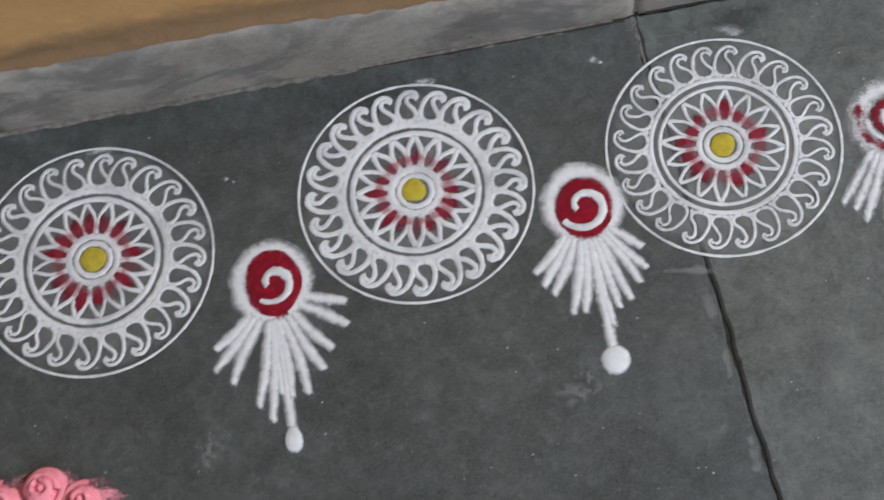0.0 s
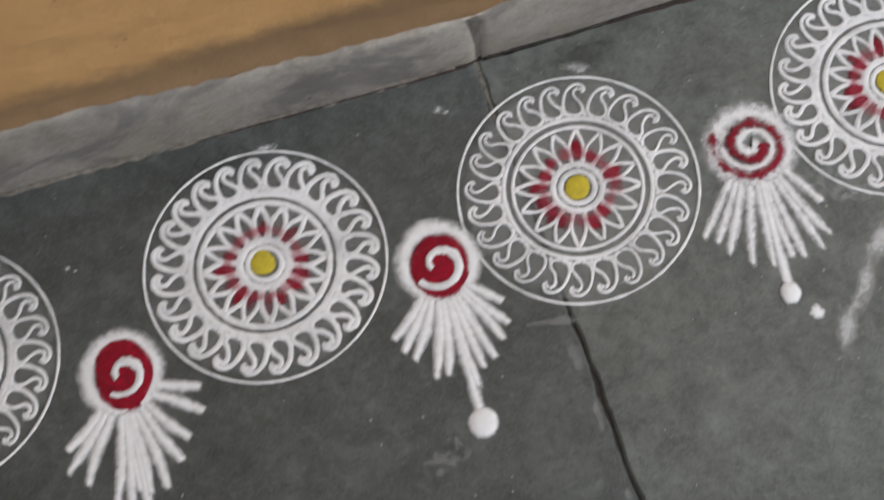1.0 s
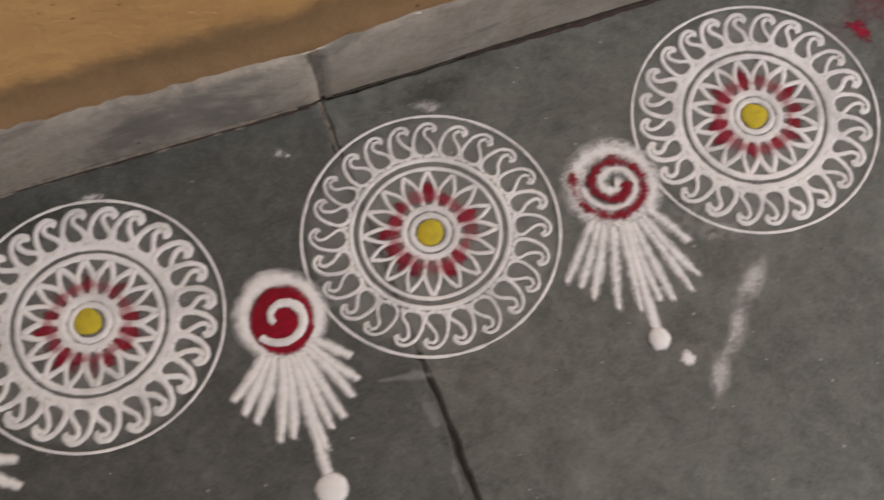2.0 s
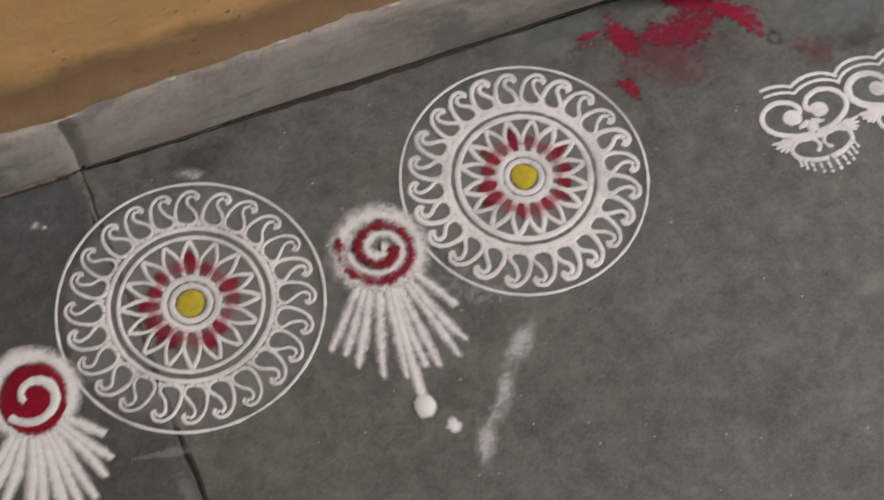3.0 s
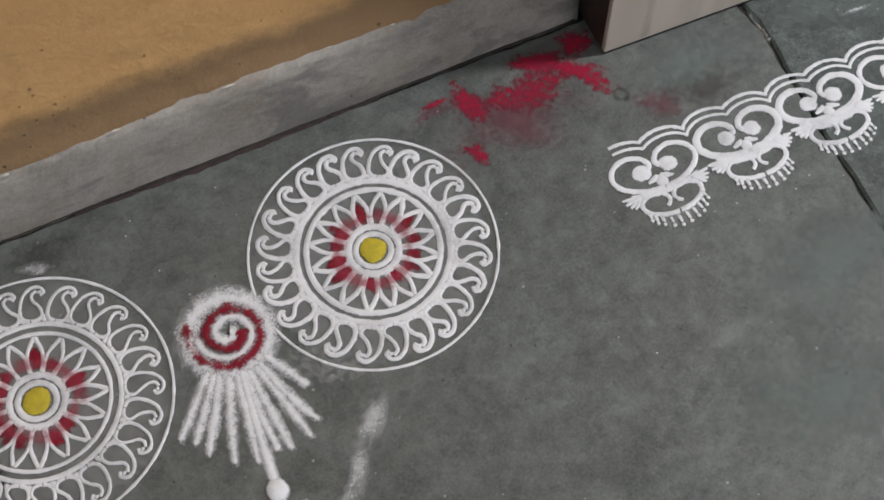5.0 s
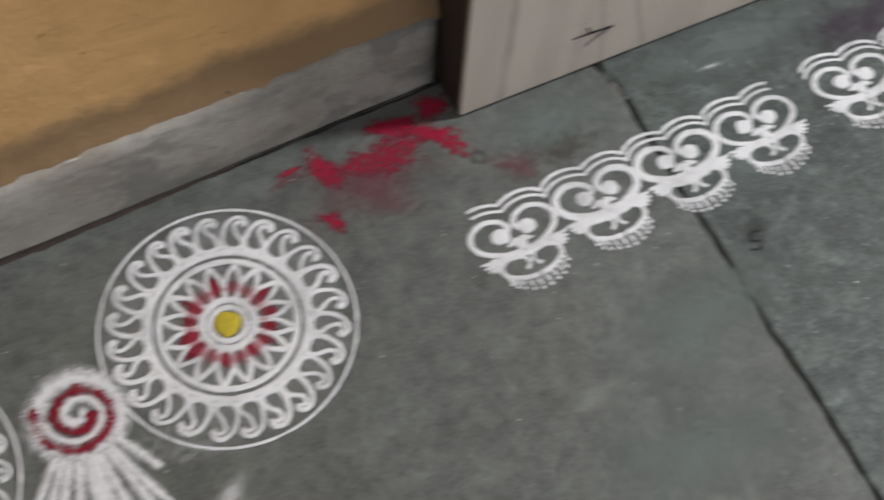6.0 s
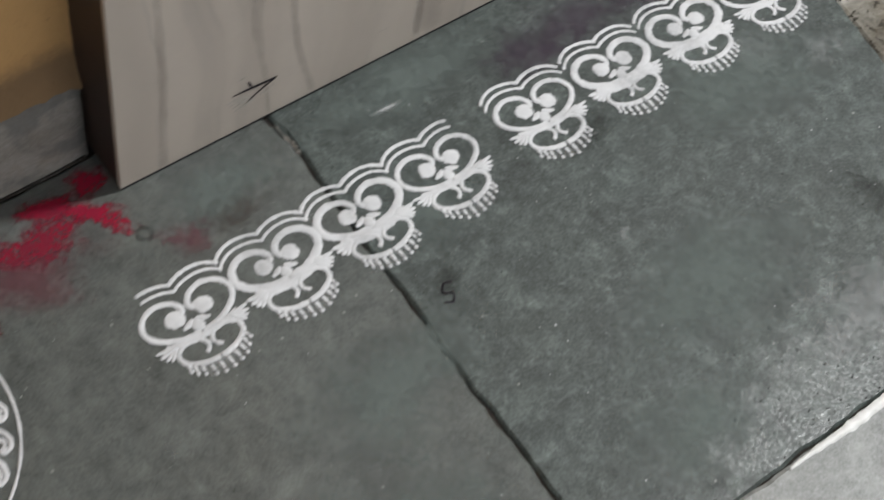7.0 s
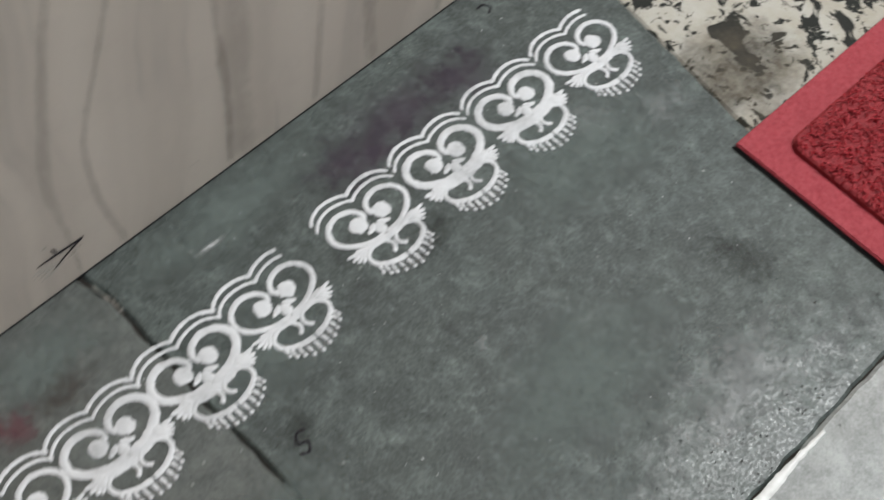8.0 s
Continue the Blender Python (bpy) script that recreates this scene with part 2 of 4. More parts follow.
GROUT = plain("dark_joint_dirt", (0.014, 0.012, 0.010), (0.035, 0.028, 0.022), 260, 0.95, 0.8, 0.002)
MORTAR = plain("brown_joint_mortar", (0.085, 0.074, 0.062), (0.21, 0.19, 0.165), 160, 0.95, 0.8, 0.002)
LIME = plain("white_mortar_and_glare", (0.55, 0.55, 0.53), (0.72, 0.72, 0.70), 110, 0.45, 0.5, 0.001)
BROWN = plain("dark_brown_wood", (0.028, 0.016, 0.011), (0.045, 0.026, 0.018), 45, 0.6, 0.3)
PAINT = plain("white_wall_paint", (0.48, 0.48, 0.475), (0.54, 0.54, 0.535), 14, 0.85, 0.2)
MAT_SHEET = plain("red_vinyl_sheet", (0.25, 0.018, 0.028), (0.38, 0.052, 0.066), 260, 0.5, 0.9, 0.0014, 7)
MAT_SHEET.node_tree.nodes["Principled BSDF"].inputs["Specular IOR Level"].default_value = 0.25
# Black of the mat's rubber, and of the shade drawn under the board.
MAT_BACK_AND_GAP = plain("black_rubber_and_gap_shade", (0.012, 0.011, 0.012), (0.02, 0.018, 0.02), 200, 0.7)
MAT_LOOP = plain("red_vinyl_loops", (0.27, 0.006, 0.013), (0.35, 0.011, 0.019), 60, 0.55, 0.2)
MAT_DEEP = plain("dark_red_vinyl", (0.17, 0.004, 0.009), (0.27, 0.009, 0.015), 240, 0.7, 0.8, 0.002)


def wall_plaster():
    n = Nodes("ochre_plaster")
    wide, mid, fine = n.noise(5, 5, 0.6, 0.3), n.noise(40, 6, 0.7), n.noise(260, 4, 0.6)
    colour = n.mix(n.ramp(wide, (0.3, 0.0), (0.7, 1.0)), (0.47, 0.265, 0.098), (0.57, 0.335, 0.13))
    colour = n.mix(n.math("MULTIPLY", n.ramp(mid, (0.52, 0.0), (0.74, 1.0)), 0.5), colour, (0.37, 0.205, 0.08))
    low = n.math("ADD", n.axis("Z"), n.math("MULTIPLY", n.math("SUBTRACT", n.noise(16, 6, 0.75), 0.5), 0.05))
    dirt = n.math("SUBTRACT", 1.0, n.within(low, 0.104, 0.132), clamp=True)
    colour = n.mix(n.math("MULTIPLY", dirt, 0.88), colour, (0.185, 0.115, 0.058))
    pits = n.math("MULTIPLY", n.ramp(n.math("ADD", n.cells(95), n.math("MULTIPLY", n.math("SUBTRACT", n.noise(210, 4, 0.7), 0.5), 0.5)), (0.06, 1.0), (0.14, 0.0)), n.ramp(n.noise(14, 4, 0.65), (0.50, 0.0), (0.58, 1.0)))
    colour = n.mix(n.math("MULTIPLY", pits, 0.5), colour, (0.15, 0.088, 0.045))
    n.set(Base_Color=colour, Roughness=0.88)
    streaks = n.math("ADD", n.math("MULTIPLY", n.noise(45, 4, 0.6, 0.2, n.scaled(0.6, 1, 1)), 0.6), n.math("MULTIPLY", n.noise(150, 4, 0.7), 0.4))
    height = n.math("ADD", n.math("MULTIPLY", streaks, 0.9), n.math("MULTIPLY", fine, 0.2))
    n.bump(n.math("SUBTRACT", height, pits), 0.9, 0.003)
    return n.material


def marble_board():
    n = Nodes("beige_marble_laminate")
    sway = n.noise(5.5, 3, 0.5, 0.0, n.scaled(1, 1, 0.8))
    across = n.math("ADD", n.axis("X"), n.math("MULTIPLY", sway, 0.075))
    node = n.tree.nodes.new("ShaderNodeTexNoise")
    node.noise_dimensions = "1D"
    n.link(across, node.inputs["W"])
    node.inputs["Scale"].default_value, node.inputs["Detail"].default_value = 10, 3
    bands = node.outputs["Fac"]
    colour = n.mix(n.ramp(bands, (0.34, 0.0), (0.62, 1.0)), (0.42, 0.362, 0.303), (0.51, 0.444, 0.376))
    ridge = n.math("ABSOLUTE", n.math("SUBTRACT", bands, 0.47))
    vein = n.math("SUBTRACT", 1.0, n.within(ridge, 0.0, 0.045), clamp=True)
    vein = n.math("MULTIPLY", vein, n.ramp(n.noise(5, 3), (0.4, 0.0), (0.62, 0.4)))
    colour = n.mix(vein, colour, (0.26, 0.225, 0.20))
    colour = n.mix(n.math("MULTIPLY", n.ramp(n.noise(26, 5, 0.7), (0.5, 0.0), (0.8, 1.0)), 0.25), colour, (0.36, 0.31, 0.27))
    n.set(Base_Color=colour, Roughness=0.5)
    n.bump(n.noise(300, 3), 0.08, 0.0005)
    return n.material


def flaked_floor():
    """Worn white paint over dark stone, with brown dirt at its edges."""
    n = Nodes("flaking_white_floor")
    white = n.mix(n.ramp(n.noise(22, 5, 0.7), (0.3, 0.0), (0.7, 1.0)), (0.47, 0.455, 0.41), (0.36, 0.325, 0.26))
    torn = n.noise(34, 4, 0.62, 0.9, n.scaled(1.0, 0.7, 1, (0.37, 0.11, 0)))
    specks = n.noise(95, 4, 0.65, 0.6, n.scaled(0.8, 1.0, 1))
    hole = n.math("MAXIMUM", n.ramp(torn, (0.535, 0.0), (0.548, 1.0)), n.ramp(specks, (0.59, 0.0), (0.605, 1.0)))
    colour = n.mix(hole, white, (0.018, 0.019, 0.016))
    dirt = n.spot(1.434, -0.238, 0.078, 0.056, n.noise(24, 5, 0.7))
    colour = n.mix(n.math("MULTIPLY", dirt, n.ramp(n.noise(60, 6, 0.75), (0.35, 0.6), (0.6, 0.97))), colour, n.mix(n.ramp(n.noise(28, 5, 0.7), (0.35, 0.0), (0.65, 1.0)), (0.040, 0.036, 0.028), (0.088, 0.073, 0.050)))
    n.set(Base_Color=colour, Roughness=0.7)
    n.bsdf.inputs["Specular IOR Level"].default_value = 0.2
    n.bump(n.math("SUBTRACT", n.noise(300, 3), hole), 0.6, 0.0012)
    return n.material


PLASTER, BOARD, FLAKED = wall_plaster(), marble_board(), flaked_floor()

# ---- mesh helpers ----


def part(name, bm, material, parent=None, label="", smooth=True):
    """Links a bmesh as one mesh object under a thing or a part."""
    mesh = bpy.data.meshes.new(name)
    bm.to_mesh(mesh)
    bm.free()
    if smooth:
        mesh.polygons.foreach_set("use_smooth", [True] * len(mesh.polygons))
    mesh.materials.append(material)
    ob = new(name, mesh)
    ob.parent = parent
    return tagged(ob, label)


def share(name, ob, parent, m):
    """Another object on the mesh of ob."""
    twin = new(name, ob.data)
    twin.parent = parent
    twin.matrix_basis = m
    return twin


def sheet():
    """A bmesh whose points carry how near they lie to the powder's edge."""
    bm = bmesh.new()
    bm.verts.layers.float.new("edge")
    return bm


def smooth_line(points, steps=6):
    """A soft curve through the points (Catmull-Rom)."""
    pts = [np.array(p, float) for p in points]
    pts = [2 * pts[0] - pts[1], *pts, 2 * pts[-1] - pts[-2]]
    out = []
    for a, b, c, d in zip(pts, pts[1:], pts[2:], pts[3:]):
        for s in np.linspace(0, 1, steps, endpoint=False):
            out.append(0.5 * (2 * b + (c - a) * s + (2 * a - 5 * b + 4 * c - d) * s * s + (3 * b - a - 3 * c + d) * s**3))
    return out + [pts[-2]]


SHARP = ((-0.66, 1, 0), (-0.4, 0.25, 0.7), (0, 0, 1), (0.4, 0.25, 0.7), (0.66, 1, 0))
LOOSE = ((-0.8, 1, 0), (-0.3, 0.42, 0.6), (0, 0, 1), (0.3, 0.42, 0.6), (0.8, 1, 0))


def ribbon(bm, line, width, height=0.0011, z=0.0004, wobble=0.18, closed=False, profile=SHARP):
    """A low, rounded ridge of powder along a line. width: one value, or one for the start, middle and end."""
    layer = bm.verts.layers.float["edge"]
    n = len(line)
    widths = np.interp(np.linspace(0, 1, n), (0, 0.5, 1), width) if isinstance(width, tuple) else np.full(n, float(width))
    z += random.uniform(0, 0.0003)
    seed = random.uniform(0, 90)
    rows = []
    for k, p in enumerate(line):
        ahead = np.array(line[(k + 1) % n if closed else min(k + 1, n - 1)]) - np.array(line[k - 1 if closed else max(k - 1, 0)])
        side = np.array((-ahead[1], ahead[0])) / (np.hypot(*ahead[:2]) + 1e-9)
        w = widths[k] * (1 + wobble * noise.noise((seed, k * 0.45, 0)))
        end = 1.0 if not closed and k in (0, n - 1) else 0.0
        row = []
        for across, edge, up in profile:
            v = bm.verts.new((p[0] + side[0] * across * w, p[1] + side[1] * across * w, z + height * up))
            v[layer] = max(edge, end)
            row.append(v)
        rows.append(row)
    for a, b in zip(rows, rows[1:] + rows[:1] if closed else rows[1:]):
        for i in range(4):
            bm.faces.new((a[i], b[i], b[i + 1], a[i + 1]))


def blob(bm, x, y, rx, ry, turn=0.0, height=0.001, z=0.0004, ragged=0.12, core=0.72, points=22, rough=1.6, flat=False):
    """A low heap of powder with an uneven outline."""
    layer = bm.verts.layers.float["edge"]
    z += 0 if flat else random.uniform(0, 0.0003)
    seed, c, s = random.uniform(0, 90), math.cos(turn), math.sin(turn)
    rings = []
    for f, edge, up in ((core * 0.4, 0.0, 1.0), (core, 0.2, 0.8), (1.0, 1.0, 0.0)):
        ring = []
        for k in range(points):
            a = 2 * math.pi * k / points
            r = f * (1 + ragged * noise.noise((math.cos(a) * rough + seed, math.sin(a) * rough, f * 0.4)) * 2)
            u, v = rx * r * math.cos(a), ry * r * math.sin(a)
            p = bm.verts.new((x + u * c - v * s, y + u * s + v * c, z + height * up))
            p[layer] = edge
            ring.append(p)
        rings.append(ring)
    bm.faces.new(rings[0])
    for a, b in zip(rings, rings[1:]):
        for k in range(points):
            bm.faces.new((a[k], b[k], b[(k + 1) % points], a[(k + 1) % points]))


def ring_line(r, n=96, start=0.0, x=0.0, y=0.0):
    return [(x + r * math.cos(start + 2 * math.pi * k / n), y + r * math.sin(start + 2 * math.pi * k / n)) for k in range(n)]


def box(bm, x0, x1, y0, y1, z0, z1, bevel=0.0):
    made = bmesh.ops.create_cube(bm, size=1, matrix=Matrix.Translation(((x0 + x1) / 2, (y0 + y1) / 2, (z0 + z1) / 2)) @ Matrix.Diagonal((x1 - x0, y1 - y0, z1 - z0, 1)))
    if bevel:
        edges = {e for v in made["verts"] for e in v.link_edges}
        bmesh.ops.bevel(bm, geom=list(edges), offset=bevel, segments=2, affect="EDGES")


def block(name, x0, x1, y0, y1, z0, z1, material, parent=None, bevel=0.0, label=""):
    bm = bmesh.new()
    box(bm, x0, x1, y0, y1, z0, z1, bevel)
    return part(name, bm, material, parent, label, smooth=False)


# ---- the setting ----
EAST, WEST, SOUTH, TOP = 3.6, -2.2, -2.4, 2.9


def wall_line(x):
    """Where the kerb's foot runs."""
    return -0.004 + 0.010 * x + 0.020 * max(0.0, x - 0.2)


def kerb_height(x):
    """The kerb's worn top, lower where its two visible lengths meet."""
    return float(np.interp(x, (-0.3, -0.12, 0.08, 0.21, 0.26, 0.36, 0.5, 0.78), (0.091, 0.091, 0.074, 0.067, 0.073, 0.079, 0.082, 0.081)))


floor = tagged(block("floor", WEST, EAST, SOUTH, 0.25, -0.12, -0.0035, GROUT), "worn stone floor with dark open joints", "floor", kind="structure")


def flagstone(name, corners, material, jag=0.0016, thick=0.03):
    """A slab between four corners (counter-clockwise), with chipped, slightly rounded edges."""
    bm = bmesh.new()
    seed = random.uniform(0, 90)
    outer, inner, low = [], [], []
    mid = np.mean(np.array(corners, float), axis=0)
    for a, b in zip(corners, corners[1:] + corners[:1]):
        a, b = np.array(a, float), np.array(b, float)
        way = (b - a) / np.hypot(*(b - a))
        into = np.array((-way[1], way[0]))
        steps = max(1, int(min(np.hypot(*(b - a)) / 0.005, 160)))
        for s in np.arange(steps) / steps:
            p = a + (b - a) * s
            chip = noise.fractal((p[0] * 55 + seed, p[1] * 55, 0), 1.0, 2.0, 4) * jag
            deep = max(0.0, noise.noise((p[0] * 28, p[1] * 28 + seed, 3)) - 0.3) * 0.004
            q = p + into * (chip + deep)
            outer.append((*q, -0.0022))
            inner.append((*(q + into * 0.0022 + (mid - q) * 0.0008), 0.0))
            low.append((*q, -thick))
    rows = [[bm.verts.new(p) for p in row] for row in (low, outer, inner)]
    n = len(outer)
    for a, b in zip(rows, rows[1:]):
        for k in range(n):
            bm.faces.new((a[k], a[(k + 1) % n], b[(k + 1) % n], b[k]))
    bm.faces.new(rows[2])
    return part(name, bm, material, floor, smooth=False)


G = 0.0011
FRONT = -0.479


def joint_a(y):
    return 0.213 - 0.062 * y + 0.0008 * math.sin(y * 38)


def joint_b(y):
    return 0.917 + 0.036 * y + 0.0028 * math.exp(y / 0.09) * math.sin(y * 85 + 0.6) + 0.0008 * math.sin(y * 47)


def joint_c(y):
    return 1.440 + 0.17 * y


def back(x):
    return wall_line(x) - 0.0013


def along(joint, top, by, up, chipped=0.0):
    """The points of a slab's edge along a joint, from front to back or the other way."""
    ys = np.linspace(FRONT + 0.0005, top, 48)
    line = [(joint(y) + by + math.copysign(chipped, by) * math.exp(min(0, y + 0.02) / 0.06) * (1 + noise.noise((y * 90, by * 5000, 0))), y) for y in ys]
    return line if up else line[::-1]


flagstone("flagstone", [(WEST, FRONT + 0.0005), *along(joint_a, back(0.21), -G, True), (WEST, back(WEST))], FLAG)
flagstone("flagstone", [*along(joint_b, 0.016, -0.9 * G, True, 1.4 * G), (0.80, 0.0145), *[(x, back(x)) for x in (0.74, 0.66, 0.58, 0.50, 0.42, 0.34, 0.28)], *along(joint_a, back(0.22), G, False)], FLAG_MID)
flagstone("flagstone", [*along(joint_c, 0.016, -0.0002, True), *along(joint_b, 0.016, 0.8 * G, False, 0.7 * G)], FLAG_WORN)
flagstone("flagstone", [(joint_c(FRONT) + 0.0004, FRONT + 0.0005), (EAST, FRONT + 0.0005), (EAST, 0.016), (joint_c(0) + 0.0004, 0.016)], FLAKED, jag=0.0012)
for x0, x1 in ((WEST, -0.55), (-0.55, 0.45), (0.45, 1.62), (1.62, EAST)):
    flagstone("flagstone", [(x0 + G, SOUTH), (x1 - G, SOUTH), (x1 - G, FRONT - 0.0003), (x0 + G, FRONT - 0.0003)], FLAG_PALE)


def joint_fill(name, line, width, material, label):
    bm = sheet()
    ribbon(bm, line, width, height=0.0014, z=-0.003, wobble=0.7)
    for x, y in line[::3]:
        if random.random() < 0.6:
            size = random.uniform(0.0012, 0.0026)
            blob(bm, x + random.uniform(-0.001, 0.001), y, size, size * random.uniform(0.7, 1.5), height=0.0012, z=-0.0022, ragged=0.3, points=9)
    return part(name, bm, material, floor, label)


joint_fill("joint_mortar", smooth_line([(joint_b(y), y) for y in (-0.034, -0.046, -0.058, -0.070)], 8), (0.0008, 0.0030, 0.0006), MORTAR, "crumbling brown mortar")
joint_fill("joint_mortar", smooth_line([(joint_a(y), y) for y in (-0.004, -0.02, -0.04, -0.06)], 10), (0.005, 0.003, 0.002), MORTAR, "crumbling brown mortar")
# White mortar along the front joint; the glare on it is in its colour.
bm = sheet()
ribbon(bm, smooth_line([(x, FRONT - 0.0042 + 0.0006 * math.sin(x * 60)) for x in np.arange(1.06, 1.225, 0.012)], 4), (0.002, 0.0066, 0.002), height=0.0008, z=0.0002, wobble=0.5)
part("mortar_strip", bm, LIME, floor, "worn white mortar strip with glare put into its colour")

# The wall with its kerb, both turned very slightly from the run of the slabs.
END = 0.7795
wall = new("wall_north")
tagged(wall, "ochre plastered wall, rough and dirty at its foot", "wall", kind="structure")


def plaster_face():
    """The wall's face: a fine grid that sags out to a rough foot on the kerb."""
    bm = bmesh.new()
    xs = np.concatenate([np.arange(WEST, -0.5, 0.1), np.arange(-0.5, END + 0.06, 0.007)])
    zs = np.concatenate([np.arange(0.08, 0.2, 0.005), np.arange(0.2, 0.5, 0.02), (0.6, 1.0, 1.6, TOP)])
    rows = []
    for z in zs:
        row = []
        for x in xs:
            foot = math.exp(-max(0, z - 0.084) / 0.010) * (0.0072 + 0.0018 * noise.fractal((x * 60, z * 90, 1), 1.0, 2.0, 4))
            lump = 0.0012 * noise.fractal((x * 22, z * 40, 5), 1.0, 2.0, 3) + (0.0009 * noise.noise((x * 110, z * 130, 2)) + 0.0012 * max(0, noise.noise((x * 75, z * 80, 9)))) * (0.35 + math.exp(-max(0, z - 0.09) / 0.04))
            sink = (kerb_height(x) - 0.086 + 0.0007 * noise.fractal((x * 18, 3, 1), 1.0, 2.0, 4)) * math.exp(-(z - 0.08) / 0.06)
            row.append(bm.verts.new((x, wall_line(x) + 0.013 - foot - lump * math.exp(-max(0, z - 0.12) / 0.3), z + sink)))
        rows.append(row)
    for a, b in zip(rows, rows[1:]):
        for k in range(len(xs) - 1):
            bm.faces.new((a[k], a[k + 1], b[k + 1], b[k]))
    return part("plaster", bm, PLASTER, wall, "ochre painted plaster")


plaster_face()
block("masonry", WEST, EAST, 0.05, 0.25, 0, TOP, PAINT, wall)


def kerb_stone(x0, x1):
    """One length of the grey kerb, its top edge worn round and chipped."""
    bm = bmesh.new()
    xs = np.linspace(x0, x1, max(8, int((x1 - x0) / 0.008)))
    profile = [(0.0, -0.02), (0.0, 0.004), (0.0006, 0.03), (0.001, 0.06), (0.0022, 0.079), (0.005, 0.0845), (0.010, 0.086), (0.03, 0.086)]
    rows = []
    for x in xs:
        near_end = math.exp(-min(x - x0, x1 - x) / 0.004) * 0.002
        row = []
        for k, (back_by, z) in enumerate(profile):
            z *= kerb_height(x) / 0.086 if z > 0 else 1
            wear = noise.fractal((x * 14, z * 20, x0), 1.0, 2.0, 4) * 0.0016
            chip = max(0, noise.noise((x * 30, 0.4, x0)) - 0.3) * 0.006 if k in (4, 5, 6) else 0
            row.append(bm.verts.new((x, wall_line(x) + back_by + wear + near_end + chip * 0.6, z + (-chip * 0.5 + 0.0012 * noise.noise((x * 9, 1, 2)) if k > 3 else 0))))
        rows.append(row)
    for a, b in zip(rows, rows[1:]):
        for k in range(len(profile) - 1):
            bm.faces.new((a[k], b[k], b[k + 1], a[k + 1]))
    for row in (rows[0], rows[-1]):
        bm.faces.new(row)
    bmesh.ops.recalc_face_normals(bm, faces=bm.faces)
    return part("kerb_stone", bm, KERB, wall, "rough grey stone")


kerb_stone(WEST, -0.36)
kerb_stone(-0.357, 0.2155)
kerb_stone(0.2195, END)
block("kerb_joint", 0.214, 0.221, wall_line(0.2) + 0.0028, 0.03, 0, 0.066, MORTAR, wall, label="brown mortar joint")
block("kerb_joint", -0.362, -0.355, wall_line(-0.36) + 0.0028, 0.03, 0, 0.084, MORTAR, wall, label="brown mortar joint")
DIRT = plain("brown_dirt", (0.022, 0.014, 0.012), (0.050, 0.034, 0.029), 150, 0.95, 0.8, 0.002)


def foot_line(x0, x1, away, width, height, z, material, label, wobble):
    bm = sheet()
    ribbon(bm, [(x, wall_line(x) - away + 0.0009 * noise.noise((x * 35, away * 900, 0))) for x in np.arange(x0, x1, 0.005)], width, height=height, z=z, wobble=wobble)
    part("kerb_joint", bm, material, wall, label)


foot_line(-0.9, 0.20, 0.0012, (0.006, 0.006, 0.005), 0.0022, -0.0008, MORTAR, "grey-brown mortar fillet", 0.9)
foot_line(-0.06, 0.21, 0.0034, (0.0005, 0.0016, 0.0022), 0.0010, 0.0001, DIRT, "thin dark crack along the kerb's foot", 0.9)
foot_line(0.33, 0.60, 0.0028, (0.001, 0.0048, 0.0006), 0.0008, -0.0004, DIRT, "brown dirt in the kerb's foot", 0.9)
foot_line(0.225, 0.776, 0.0004, 0.0022, 0.0012, 0.0002, GROUT, "dark crack along the kerb's foot", 1.0)

for x, size in ((0.213, 0.007), (0.222, 0.005), (0.30, 0.003), (0.385, 0.005), (0.475, 0.006), (0.61, 0.003)):
    bm = sheet()
    blob(bm, x, 0, size, 0.0009, height=0.0008, z=0.0, ragged=0.35, points=12)
    chip = part("paint_chip", bm, SCUFF, wall, "pale flake of old paint")
    chip.matrix_basis = Matrix.Translation((0, wall_line(x) + 0.0035, kerb_height(x) + 0.0008)) @ Matrix.Rotation(0.6, 4, "X")

# Unseen plain walls and a ceiling, added to close the porch and bounce light; the south side stands open for the fill.
for name, x0, x1, y0, y1, z0, z1 in (("wall_east", EAST, EAST + 0.15, SOUTH, 0.25, 0, TOP), ("wall_west", WEST - 0.15, WEST, SOUTH, 0.25, 0, TOP)):
    tagged(block(name, x0, x1, y0, y1, z0, z1, PAINT), "plain off-white wall added out of view", "wall", kind="structure")
south = tagged(new("wall_south"), "unseen off-white wall added with a wide opening for the fill light", "wall", kind="structure")
block("parapet", WEST, EAST, SOUTH - 0.15, SOUTH, 0, 0.5, PAINT, south)
block("lintel", WEST, EAST, SOUTH - 0.15, SOUTH, 2.35, TOP, PAINT, south)
block("pier", WEST, -1.0, SOUTH - 0.15, SOUTH, 0.5, 2.35, PAINT, south)
block("pier", 2.2, EAST, SOUTH - 0.15, SOUTH, 0.5, 2.35, PAINT, south)
tagged(block("ceiling", WEST, EAST, SOUTH, 0.25, TOP, TOP + 0.12, PAINT), "plain off-white ceiling added out of view", "ceiling", kind="structure")
ground = tagged(block("ground", -300, 300, -300, SOUTH - 0.15, -0.3, -0.12, FLAG_PALE), "bare grey ground outside", "ground", kind="structure")

